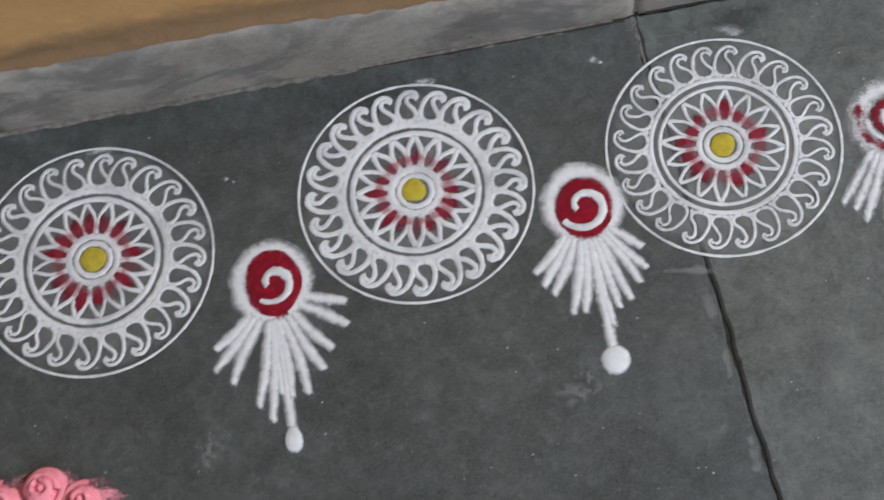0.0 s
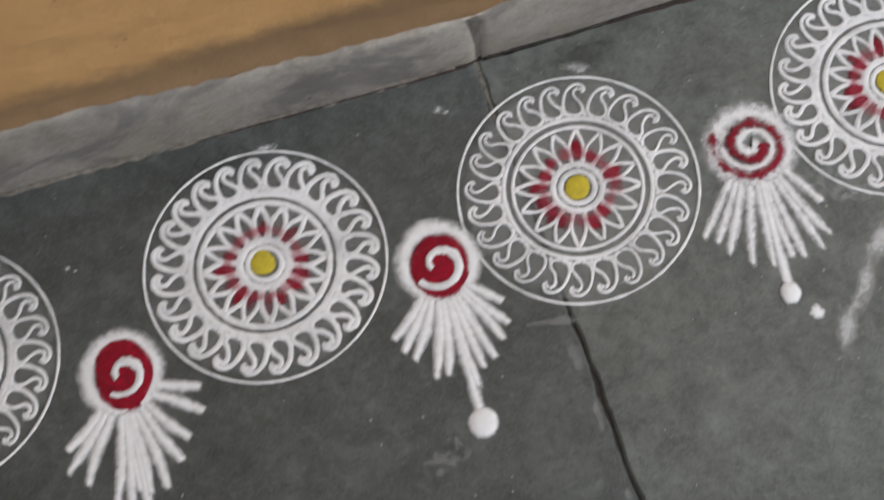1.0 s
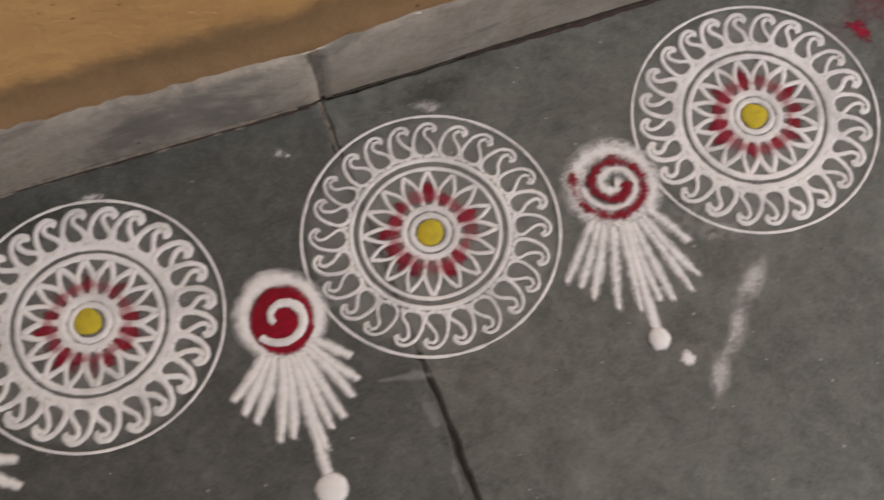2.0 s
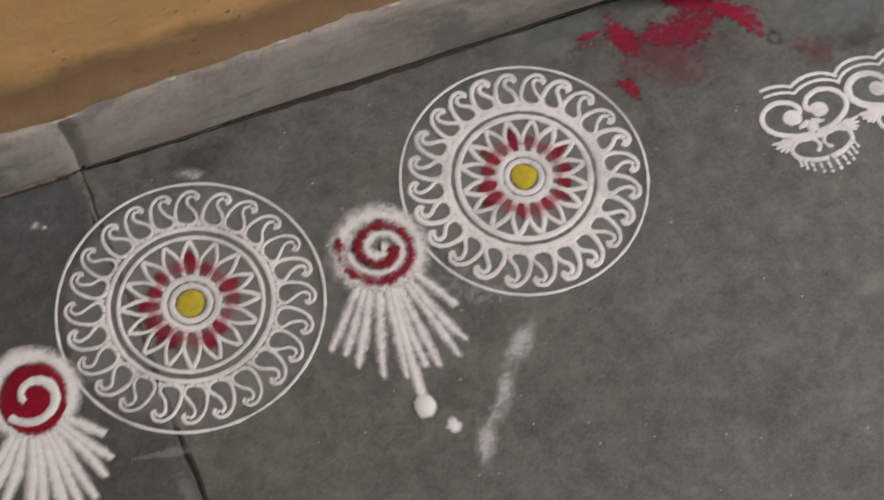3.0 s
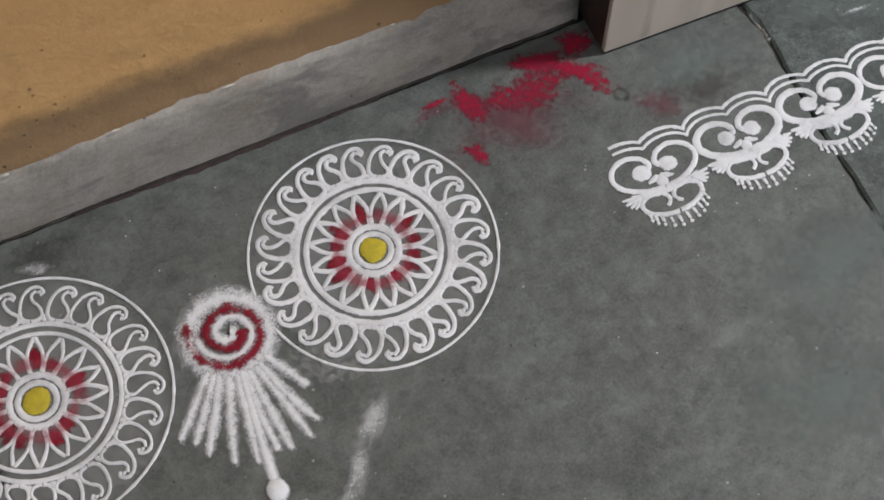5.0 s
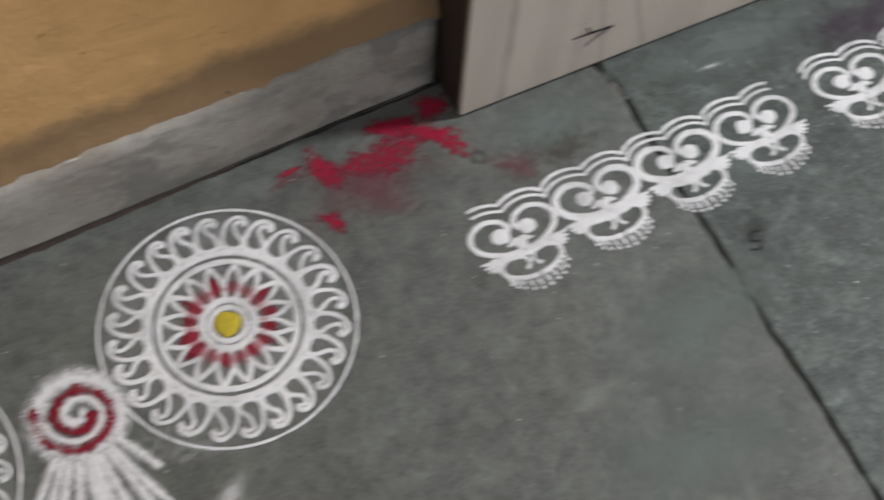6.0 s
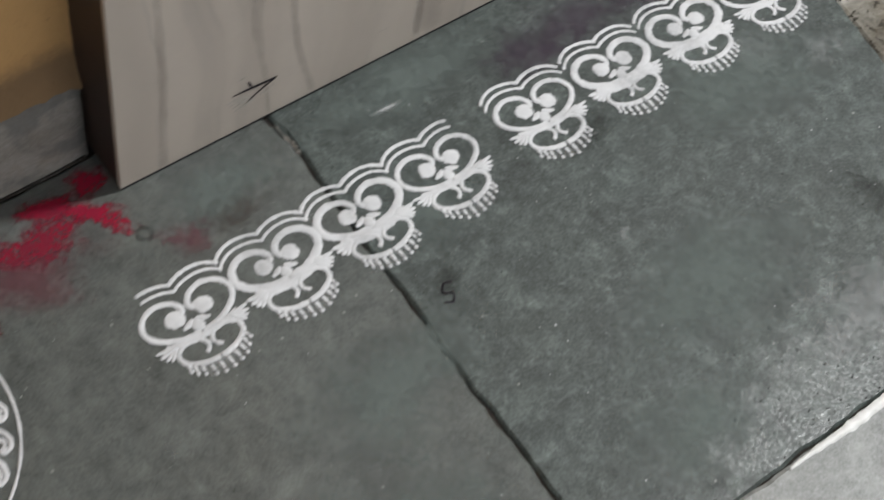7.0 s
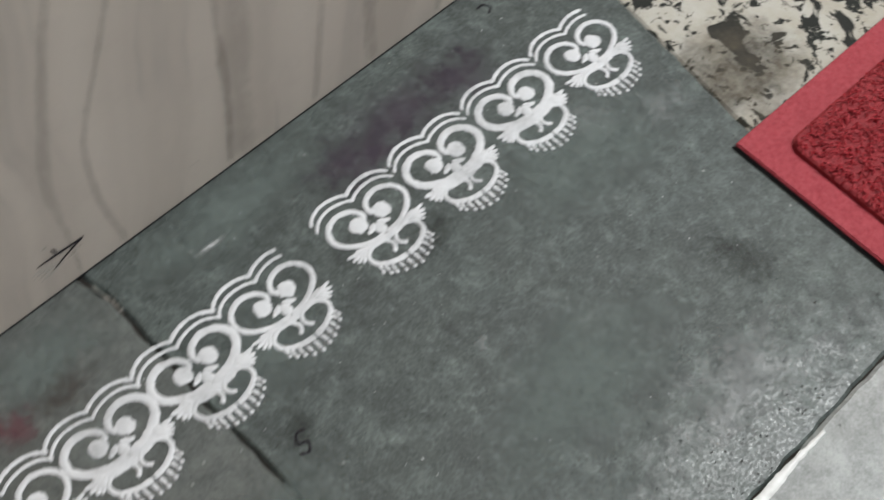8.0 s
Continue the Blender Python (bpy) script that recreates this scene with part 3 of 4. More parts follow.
# ---- the marble-look board ----
board = tagged(new("wall_panel"), "beige marble-look board with a dark brown edge, standing on the floor against the wall", "panel")
bm = bmesh.new()
box(bm, 0.7815, 2.1, -0.0266, -0.0215, 0.0030, 2.05, 0.0006)
face_board = part("face_board", bm, BOARD, board, "beige laminate with grey marble veins", smooth=False)
bm = bmesh.new()
box(bm, 0.7825, 2.1, -0.0212, 0.045, 0.0034, 2.05)
part("frame", bm, BROWN, board, "dark brown wooden frame", smooth=False)
# Black strip drawn where only a shadow gap shows below the board.
bm = bmesh.new()
box(bm, 0.7830, 2.1, -0.0262, 0.03, 0.0002, 0.0029)
part("shadow_gap_strip", bm, MAT_BACK_AND_GAP, board, "black strip standing in for the shadow gap under the board", smooth=False)
UPRIGHT = Matrix.Translation((0, -0.0269, 0)) @ Matrix.Rotation(math.pi / 2, 4, "X")


def on_board(name, lines, material, label):
    bm = sheet()
    for line, width in lines:
        ribbon(bm, smooth_line(line, 8), width, height=0.0001, z=0.0001, wobble=0.3)
    bm.transform(UPRIGHT)
    return part(name, bm, material, face_board, label)


for line, width in (([(0.818, 0.30), (0.819, 0.20), (0.821, 0.12), (0.820, 0.05), (0.819, 0.003)], 0.007), ([(0.985, 0.42), (0.962, 0.27), (0.938, 0.18), (0.931, 0.14), (0.937, 0.078), (0.956, 0.003)], 0.006),
                    ([(0.96, 0.45), (0.921, 0.30), (0.905, 0.20), (0.899, 0.13), (0.908, 0.06), (0.914, 0.003)], (0.006, 0.011, 0.003)), ([(1.03, 0.45), (1.044, 0.20), (1.055, 0.09), (1.057, 0.003)], 0.007), ([(1.058, 0.35), (1.062, 0.15), (1.069, 0.003)], 0.026),
                    ([(1.15, 0.4), (1.147, 0.12), (1.146, 0.003)], 0.008), ([(1.205, 0.4), (1.20, 0.1), (1.21, 0.003)], 0.014), ([(1.30, 0.4), (1.29, 0.1), (1.285, 0.003)], 0.009)):
    on_board("vein", [(line, width)], VEIN, "soft grey-brown marble vein")
on_board("scuff_mark", [([(0.874 + 0.002 * k, 0.044 - 0.0045 * k), (0.893 + 0.003 * k, 0.0455 - 0.003 * k)], (0.0008, 0.0026, 0.0008)) for k in range(4)] + [([(0.884, 0.066), (0.892, 0.067)], (0.0006, 0.002, 0.0006)), ([(0.903, 0.036), (0.918, 0.042)], (0.001, 0.003, 0.001))], SCUFF, "pale rubbed scratches")
on_board("pen_mark", [([(0.879, 0.0505), (0.898, 0.0495), (0.920, 0.0480)], (0.0012, 0.0028, 0.0030))], INK, "dark straight pen stroke")
on_board("pen_mark", [([(0.892, 0.034), (0.905, 0.042), (0.920, 0.0490)], (0.0010, 0.0024, 0.0020))], INK, "dark slanting pen stroke")
on_board("pen_mark", [([(0.893, 0.0600), (0.897, 0.0500)], (0.0012, 0.0022, 0.0012))], INK, "short dark tick")
on_board("pen_mark", [([(1.015, 0.040), (1.027, 0.0395)], (0.0005, 0.0014, 0.0005))], VEIN, "short faint scratch")

# ---- round medallions of white powder ----
R = 0.1015


def polar(r, a):
    return (R * r * math.sin(a), R * r * math.cos(a))


PITCH = 2 * math.pi / 24


def swirl_mesh(bm, lean, line):
    """One paisley: a bowed back, a hooked head and an S-shaped front."""
    def at(u, r):
        return polar(r, u * PITCH)
    ribbon(bm, smooth_line([at(-0.05, 0.641), at(-0.30, 0.655), at(-0.45, 0.700), at(-0.42, 0.775), at(-0.25, 0.865), at(0.02, 0.918), at(0.28, 0.918), at(0.42, 0.876), at(0.30, 0.848)], 5), (0.0034 * line, 0.0027 * line, 0.0028 * line), 0.0009)
    ribbon(bm, smooth_line([at(0.20, 0.893), at(0.04, 0.862), at(0.04, 0.815), at(0.22 + lean, 0.762), at(0.40, 0.712), at(0.38, 0.668), at(0.20, 0.645), at(-0.05, 0.641)], 5), (0.0026 * line, 0.0026 * line, 0.0034 * line), 0.0009)
    ribbon(bm, [at(0.5, 0.625), at(0.5, 0.66), at(0.49, 0.70)], (0.0052 * line, 0.0036 * line, 0.0014 * line), 0.0008)
    blob(bm, *at(0.27, 0.878), 0.0022 * line, 0.0017 * line, height=0.0009, points=10)


def petal_mesh(bm, tall, line):
    half = math.pi / 16
    for side in (-1, 1):
        ribbon(bm, smooth_line([polar(0.215, side * half * 0.95), polar(0.31, side * half * 0.93), polar(0.40, side * half * 0.66), polar(tall, 0)], 5), (0.0036 * line, 0.0026 * line, 0.0032 * line), 0.0009, wobble=0.2)


def medallion(x, y, turn, petal_turn, bare=(), dim=(), line=1.0, bold=1.0, fill=1.0, yellow=1.0, shift=(0, 0), squeeze=1.0, size=1.0, label=""):
    """turn, petal_turn: how the swirls and the petals are turned; bare, dim: petals with no or little red; fill: how far the red reaches."""
    thing = tagged(new("rangoli_medallion"), label, "rangoli", "round medallions along the wall")
    spin = Matrix.Rotation(radians(petal_turn - turn), 4, "Z")
    for name, r, count, width, height in (("outer_ring", 0.992, 128, 0.0022, 0.0008), ("middle_ring", 0.606 + 0.010 * bold, 96, 0.0016 + 0.0034 * bold, 0.0009), ("inner_ring", 0.540 - 0.006 * bold, 96, 0.0016 + 0.0022 * bold, 0.0009),
                                          ("petal_base_ring", 0.203, 64, 0.0050 * line ** 0.5, 0.0009), ("centre_ring", 0.141, 48, 0.0044, 0.0011)):
        bm = sheet()
        ribbon(bm, ring_line(R * r, count), width, height, closed=True, wobble=0.35 if name == "outer_ring" else 0.22)
        part(name, bm, WHITE, thing)
    bm = sheet()
    blob(bm, 0, 0, R * 0.98, R * 0.98, height=0.0001, z=0.0001, ragged=0.03, core=0.9, points=40)
    part("powder_film", bm, WHITE_FILM, thing, "thin film of white dust")
    masters = []
    for k in range(24):
        m = Matrix.Rotation(-PITCH * k + random.uniform(-0.012, 0.012), 4, "Z") @ Matrix.Translation((random.uniform(-0.0005, 0.0005), random.uniform(-0.0005, 0.0005), random.uniform(0, 0.0002)))
        if k < 6:
            bm = sheet()
            swirl_mesh(bm, random.uniform(-0.08, 0.08), line * random.uniform(0.88, 1.12))
            ob = part("swirl", bm, WHITE, thing)
            ob.matrix_basis = m
            masters.append(ob)
        else:
            share("swirl", masters[(k * 5) % 6], thing, m)
    masters, petals = [], []
    for k in range(16):
        m = spin @ Matrix.Rotation(-2 * math.pi / 16 * k + random.uniform(-0.02, 0.02), 4, "Z")
        if k < 4:
            bm = sheet()
            petal_mesh(bm, 0.510 + 0.006 * k, line * random.uniform(0.9, 1.1))
            ob = part("petal", bm, WHITE, thing)
            ob.matrix_basis = m
            masters.append(ob)
        else:
            ob = share("petal", masters[(k * 3) % 4], thing, m)
        petals.append(ob)
    for k in range(16):
        if k in bare:
            continue
        px, py = polar(random.uniform(0.275, 0.345) + 0.05 * (fill - 1), random.uniform(-0.05, 0.05))
        bm = sheet()
        blob(bm, px, py, random.uniform(0.0060, 0.0088), random.uniform(0.0072, 0.0118) * fill, turn=random.uniform(-0.2, 0.2), height=0.0003, z=random.choice((0.0002, 0.0003, 0.0007)), ragged=0.4, core=0.6)
        part("petal_filling", bm, RED_HAZE if k in dim else random.choice((RED_THIN, RED_SOFT, RED_SPARSE)), petals[k], "crimson powder")
    bm = sheet()
    ribbon(bm, ring_line(R * 0.29, 48), 0.0150, 0.0003, z=0.0011, closed=True, wobble=0.4, profile=LOOSE)
    part("red_dust", bm, RED_DUST, thing, "fine crimson dust over the petals")
    bm = sheet()
    blob(bm, shift[0], shift[1], R * 0.118 * yellow, R * 0.118, height=0.0016, ragged=0.08, core=0.8)
    part("centre_dot", bm, YELLOW, thing, "heap of yellow powder")
    for piece in thing.children:
        piece.matrix_basis = Matrix.Rotation(radians(turn + 27), 4, "Z") @ piece.matrix_basis
    thing.matrix_world = pose(x, y, 0, 0, 0, -27) @ Matrix.Diagonal((squeeze * size, size, 1, 1))
    return thing


medallion(-0.2810, -0.1432, -7.2, 2, bare=(3, 12), dim=(7, 5), line=1.10, bold=1.25, fill=1.15, size=1.03, label="white powder medallion with swirls, sparse crimson petals and a yellow centre")
medallion(0.0, -0.1320, -2.8, -6.9, bare=(1, 3, 15), dim=(8, 11, 14), line=1.42, bold=1.4, fill=1.2, yellow=0.95, shift=(-0.001, 0.001), label="white powder medallion with swirls, crimson petals and a half-filled yellow centre")
medallion(0.264, -0.139, 1.2, 8.3, bare=(0, 3, 6, 9), dim=(5,), line=0.96, bold=0.62, fill=0.9, yellow=0.98, squeeze=0.98, label="white powder medallion with thin swirls crossing a floor joint, spotted crimson")
medallion(0.536, -0.121, 4.9, -5.0, bare=(2, 8, 10, 15), dim=(1,), line=1.24, bold=1.3, squeeze=0.955, yellow=1.0, label="white powder medallion with swirls, a smudged rim and a yellow centre")

# ---- tassels with spirals between the medallions ----


def spiral(x, y, r0, r1, turns, start, n=60):
    out = []
    for k in range(n):
        f = k / (n - 1)
        a, r = start + turns * 2 * math.pi * f, r0 + (r1 - r0) * f
        out.append((x + r * math.cos(a), y + r * math.sin(a)))
    return out


def tassel(x, y, rx, ry, rays, drop, red, label, thin=False, spread=0.55):
    """rays: (angle from straight down in degrees, length from the centre); drop: the long ray's angle and length."""
    thing = tagged(new("rangoli_tassel"), label, "rangoli", "spiral tassels between the medallions")
    bm = sheet()
    ribbon(bm, [(rx * math.cos(a) * 0.86, ry * math.sin(a) * 0.86) for a in np.arange(0, 6.2832, 0.1)], 0.0160 if thin else 0.0128, 0.0016, closed=True, wobble=0.25, profile=LOOSE)
    part("halo", bm, WHITE_SPARSE if thin else WHITE_LOOSE, thing, "thick ring of white powder")
    bm = sheet()
    if thin:
        ribbon(bm, spiral(0.001, -0.0005, 0.0318, 0.0085, 1.62, 2.4), (0.0085, 0.0085, 0.0075), 0.0008, z=0.0024, wobble=0.6, profile=LOOSE)
    else:
        blob(bm, *red, height=0.0008, z=0.0016, ragged=0.05, core=0.86, points=36)
    part("spiral" if thin else "red_disc", bm, RED_SPARSE if thin else RED, thing, "crimson powder")
    bm = sheet()
    if thin:
        ribbon(bm, spiral(0.001, 0, 0.0240, 0.001, 1.6, 2.9), (0.0065, 0.0085, 0.0120), 0.0012, z=0.0016, wobble=0.4, profile=LOOSE)
        part("swirl", bm, WHITE_SPARSE, thing)
    else:
        if spread < 0.5:
            ribbon(bm, spiral(red[0], red[1], 0.0185, 0.0050, 0.95, 3.95), (0.0035, 0.0068, 0.0045), 0.0016, z=0.003, wobble=0.3)
        else:
            ribbon(bm, spiral(red[0], red[1], 0.0215, 0.0065, 1.0, 3.6), (0.005, 0.0068, 0.0045), 0.0016, z=0.003)
        part("swirl", bm, WHITE, thing)
    for angle, length in rays:
        a = radians(angle)
        out = np.array((math.sin(a), -math.cos(a)))
        bend = np.array((out[1], -out[0])) * random.uniform(-0.0025, 0.0025)
        turned = a * (1.12 if thin else 0.9)
        root = np.array((math.sin(turned) * rx * 0.88, -math.cos(turned) * ry * 0.9))
        tip = out * length
        bm = sheet()
        ribbon(bm, smooth_line([root, (root + tip) / 2 + bend, tip], 8), (0.0070, 0.0084, 0.0050), 0.0014, wobble=0.2, profile=LOOSE)
        part("ray", bm, WHITE_SPARSE if thin else WHITE_LOOSE, thing)
    a = radians(drop[0])
    tip = np.array((math.sin(a), -math.cos(a))) * drop[1]
    bm = sheet()
    ribbon(bm, smooth_line([(0, -ry * 0.8), tip * 0.62, tip * 0.96], 8), (0.0080, 0.0074, 0.0064), 0.0014, profile=LOOSE)
    part("stem", bm, WHITE_LOOSE, thing)
    bm = sheet()
    blob(bm, tip[0], tip[1], drop[2] * 1.2, drop[2] * drop[3] * 1.2, height=0.003, ragged=0.04, points=30)
    part("drop", bm, WHITE_LOOSE, thing, "round heap of white powder")
    thing.matrix_world = pose(x, y, 0)
    return thing


tassel(-0.132, -0.192, 0.0320, 0.0355, [(-47, 0.074), (-39, 0.090), (-27, 0.094), (-12, 0.110), (-6, 0.122), (-1, 0.100), (3, 0.104), (11, 0.105), (23, 0.092), (34, 0.081), (51, 0.078), (66, 0.068)], (1.2, 0.137, 0.0068, 1.5), (0.002, -0.001, 0.0255, 0.0325),
       "white powder tassel with a solid crimson disc and thick uneven rays", spread=0.42)
tassel(0.137, -0.170, 0.0320, 0.0345, [(-43, 0.075), (-34, 0.082), (-27, 0.086), (-15, 0.100), (-9, 0.098), (3, 0.113), (8, 0.099), (15, 0.096), (24, 0.087), (33, 0.080), (42, 0.064)], (0.6, 0.139, 0.0108, 1.05), (0.001, -0.003, 0.0265, 0.029),
       "white powder tassel with a crimson disc, white swirl and round drop", spread=0.72)
tassel(0.409, -0.1435, 0.0345, 0.0350, [(-42, 0.092), (-35, 0.092), (-28, 0.099), (-17, 0.106), (-8, 0.108), (1, 0.104), (6, 0.107), (15, 0.108), (22, 0.101), (32, 0.076)], (-4.2, 0.130, 0.0074, 1.15), (0, 0, 0.025, 0.025),
       "white powder tassel with a thin open crimson spiral and straight rays", thin=True)

# ---- lace border of white powder ----


def lace_unit(x, y, turn, solid, label, first=False, last=False):
    thing = tagged(new("rangoli_lace_motif"), label, "rangoli", "lace border motifs")
    for side in (-1, 1):
        bm = sheet()
        ribbon(bm, smooth_line([(0, -0.0185), (side * 0.016, -0.0165), (side * 0.031, -0.0085), (side * 0.0365, 0.0015), (side * 0.032, 0.0115), (side * 0.0205, 0.0165), (side * 0.0085, 0.0135), (side * 0.0030, 0.0060), (side * 0.0060, 0.0005)], 7), (0.0066 if solid else 0.0040, 0.0058 if solid else 0.0042, 0.0042), 0.0009)
        curl = part("heart_curl", bm, WHITE, thing)
        bm = sheet()
        blob(bm, side * 0.0120, 0.0000, 0.0084, 0.0077, height=0.001, ragged=0.07, points=20)
        part("curl_bulb", bm, WHITE, curl)
        bm = sheet()
        ribbon(bm, smooth_line([(side * 0.0012, -0.0058), (side * 0.0056, -0.0088), (side * 0.0118, -0.0108)], 5), (0.0018, 0.0048, 0.0016), 0.0009)
        part("leaf", bm, WHITE, thing)
        bm = sheet()
        ribbon(bm, smooth_line([(0, -0.0425), (side * 0.0125, -0.0405), (side * 0.0235, -0.0345), (side * 0.0255, -0.0265), (side * 0.0190, -0.0215), (side * 0.008, -0.0210), (side * 0.0026, -0.0265), (side * 0.0030, -0.0312), (side * 0.0072, -0.0348)], 7), (0.0042, 0.0036, 0.0030), 0.0009)
        part("small_heart_curl", bm, WHITE, thing)
        for k in range(4):
            a = radians(-8 + 17 * k)
            reach = 0.0165 - 0.0012 * k
            bm = sheet()
            ribbon(bm, smooth_line([(side * 0.0225, -0.0190), (side * (0.0225 + reach * 0.6 * math.cos(a)), -0.0190 - reach * 0.6 * math.sin(a)), (side * (0.0225 + reach * math.cos(a)), -0.0190 - reach * math.sin(a))], 5), (0.0016, 0.0040 if solid else 0.0030, 0.0018), 0.0009)
            part("fan_leaf", bm, WHITE, thing)
    bm = sheet()
    blob(bm, 0, -0.0124, 0.0055, 0.0062, height=0.001, ragged=0.06, points=16)
    part("leaf", bm, WHITE, thing)
    bm = sheet()
    wide = 0.0125 if solid else 0.0070
    ribbon(bm, smooth_line([(-0.031, -0.0165), (-0.016, -0.0200), (0, -0.0212), (0.016, -0.0200), (0.031, -0.0165)], 6), (wide * 0.5, wide * 0.75, wide * 0.5), 0.0009)
    part("web", bm, WHITE, thing)
    if solid:
        for side in (-1, 1):
            bm = sheet()
            blob(bm, side * 0.0265, -0.0195, 0.0085, 0.0062, turn=-side * 0.7, height=0.001, ragged=0.1)
            part("web", bm, WHITE, thing)
    bm = sheet()
    blob(bm, 0, -0.0475, 0.0235, 0.0085, height=0.00006, z=0.0002, ragged=0.15, points=26, flat=True)
    part("fringe_film", bm, WHITE_FILM, thing, "thin rubbed white dust")
    for k in range(10):
        f = (k - 4.5) / 4.5
        sx = 0.0245 * math.sin(f * 1.25)
        sy = -0.0290 - 0.0140 * math.cos(f * 1.25)
        ex, ey = sx + 0.0018 * f + random.uniform(-0.0005, 0.0005), sy - 0.0112 + 0.0030 * abs(f) + random.uniform(-0.0008, 0.0008)
        bm = sheet()
        ribbon(bm, [(sx, sy), ((sx + ex) / 2, (sy + ey) / 2), (ex, ey)], (0.0032, 0.0026, 0.0022), 0.0008, wobble=0.3)
        strand = part("fringe_strand", bm, WHITE, thing)
        bm = sheet()
        blob(bm, ex, ey, 0.0019, 0.0019, height=0.0009, points=10)
        part("fringe_dot", bm, WHITE, strand)
    for rise, name in ((0.0, "inner_scallop"), (0.0066, "outer_scallop")):
        lift = 0.0225 + rise
        left = -0.026 if first else -0.0405
        line = []
        for u in np.arange(left, 0.0406 if not last else 0.031, 0.0012):
            lobe = abs(math.sin(math.pi * u / 0.0405))
            line.append((u, lift - 0.0052 * (abs(u) / 0.0405) ** 5 + 0.0060 * (lobe ** 0.6 - 0.55)))
        bm = sheet()
        ribbon(bm, line, 0.0029 if rise else 0.0025, 0.0008, wobble=0.3)
        part(name, bm, WHITE, thing)
    thing.matrix_world = pose(x, y, 0, 0, 0, turn)
    return thing


for k in range(4):
    lace_unit(0.7690 + 0.0776 * k, -0.1415 + 0.0024 * k, 1.0, k in (1, 2), "crisp white powder lace motif with hearts and a dotted fringe" if k != 1 else "dense white powder lace motif with filled webs and dotted fringe", k == 0, k == 3)
for k in range(4):
    lace_unit(1.1035 + 0.0832 * k, -0.1312 - 0.0002 * k, -2.0, k in (1, 2), "white powder lace motif with hearts and a rubbed fringe" if k == 0 else "white powder lace motif with hearts and a dotted fringe", False, k == 3)

# ---- pink roses of powder ----


def powder_rose(x, y, r):
    thing = tagged(new("rangoli_rose"), "raised pink powder rose with curled petals on the floor", "rangoli", "pink powder roses")
    for k, f in enumerate((1.0, 0.72, 0.45)):
        bm = sheet()
        ribbon(bm, spiral(0, 0, r * f * 0.92, r * f * 0.72, 0.93, 0.5 + 2.2 * k, 40), (r * 0.36, r * 0.46, r * 0.34), 0.008 + 0.004 * k, z=0.001, wobble=0.3)
        part("petal", bm, PINK, thing)
    bm = sheet()
    blob(bm, 0, 0, r * 0.9, r * 0.9, height=0.006, z=0.0006)
    part("base", bm, PINK, thing)
    bm = sheet()
    blob(bm, 0, 0, r * 0.26, r * 0.26, height=0.016, points=14)
    part("bud", bm, PINK, thing)
    thing.matrix_world = pose(x, y, 0, 0, 0, random.uniform(0, 360))
    return thing


for x, y, r in ((-0.335, -0.336, 0.0185), (-0.371, -0.342, 0.019), (-0.304, -0.350, 0.016), (-0.340, -0.372, 0.02), (-0.375, -0.380, 0.02)):
    powder_rose(x, y, r)

# ---- spills, smears and stains ----
PINK_DUST = powder("loose_pink_powder", (0.85, 0.36, 0.42), (0.78, 0.28, 0.34), dense=0.42, soft=0.4, patch=1.2, most=0.9, grain=520)


LAYER = [0]


def stain(name, ovals, material, label, ragged=0.15, height=0.00004, z=0.0002, points=44, core=0.3):
    """ovals: x, y, half-length, half-width and turn in degrees of each patch, each a thing of its own, laid over the last."""
    for x, y, rx, ry, turn in ovals:
        bm = sheet()
        LAYER[0] = (LAYER[0] + 1) % 12
        blob(bm, x, y, rx, ry, radians(turn), height, z + 0.00005 * LAYER[0], ragged, core, points, 1.5, flat=True)
        tagged(part(name, bm, material), label, "stain")


stain("powder_spill", [(0.701, -0.037, 0.052, 0.022, -10), (0.660, -0.030, 0.013, 0.024, 12), (0.757, -0.036, 0.034, 0.012, -48), (0.722, -0.010, 0.030, 0.011, -14), (0.764, -0.004, 0.020, 0.014, -30), (0.646, -0.074, 0.011, 0.015, 15), (0.634, -0.016, 0.014, 0.004, 5)],
      SPILT, "spilt crimson powder smeared on the stone by the wall", ragged=0.28, core=0.42)
stain("powder_smudge", [(0.69, -0.052, 0.080, 0.052, 8), (0.625, -0.024, 0.035, 0.010, 12), (0.80, -0.085, 0.03, 0.022, -30)], RED_HAZE, "faint rubbed crimson dust on the stone")
stain("rose_powder", [(-0.335, -0.338, 0.062, 0.020, -6), (-0.365, -0.352, 0.060, 0.026, 0), (-0.285, -0.347, 0.020, 0.008, -10)], PINK_DUST, "loose pink powder scattered round the roses", core=0.45)
stain("powder_smudge", [(0.848, -0.088, 0.040, 0.020, 4)], BROWN_FILM, "faint brownish stain on the stone beside the lace")
stain("powder_smudge", [(1.185, -0.078, 0.105, 0.034, 3), (1.14, -0.09, 0.05, 0.025, 0), (1.255, -0.085, 0.045, 0.03, 0)], PURPLE, "old purplish stain on the stone beside the board")
stain("powder_streak", [(0.482, -0.250, 0.032, 0.011, 42), (0.457, -0.281, 0.032, 0.010, 54), (0.431, -0.314, 0.028, 0.011, 64)], STREAK, "curved streak of spilt white powder")
stain("powder_speck", [(0.414, -0.293, 0.0065, 0.006, 0)], WHITE_LOOSE, "small heap of spilt white powder", height=0.001)
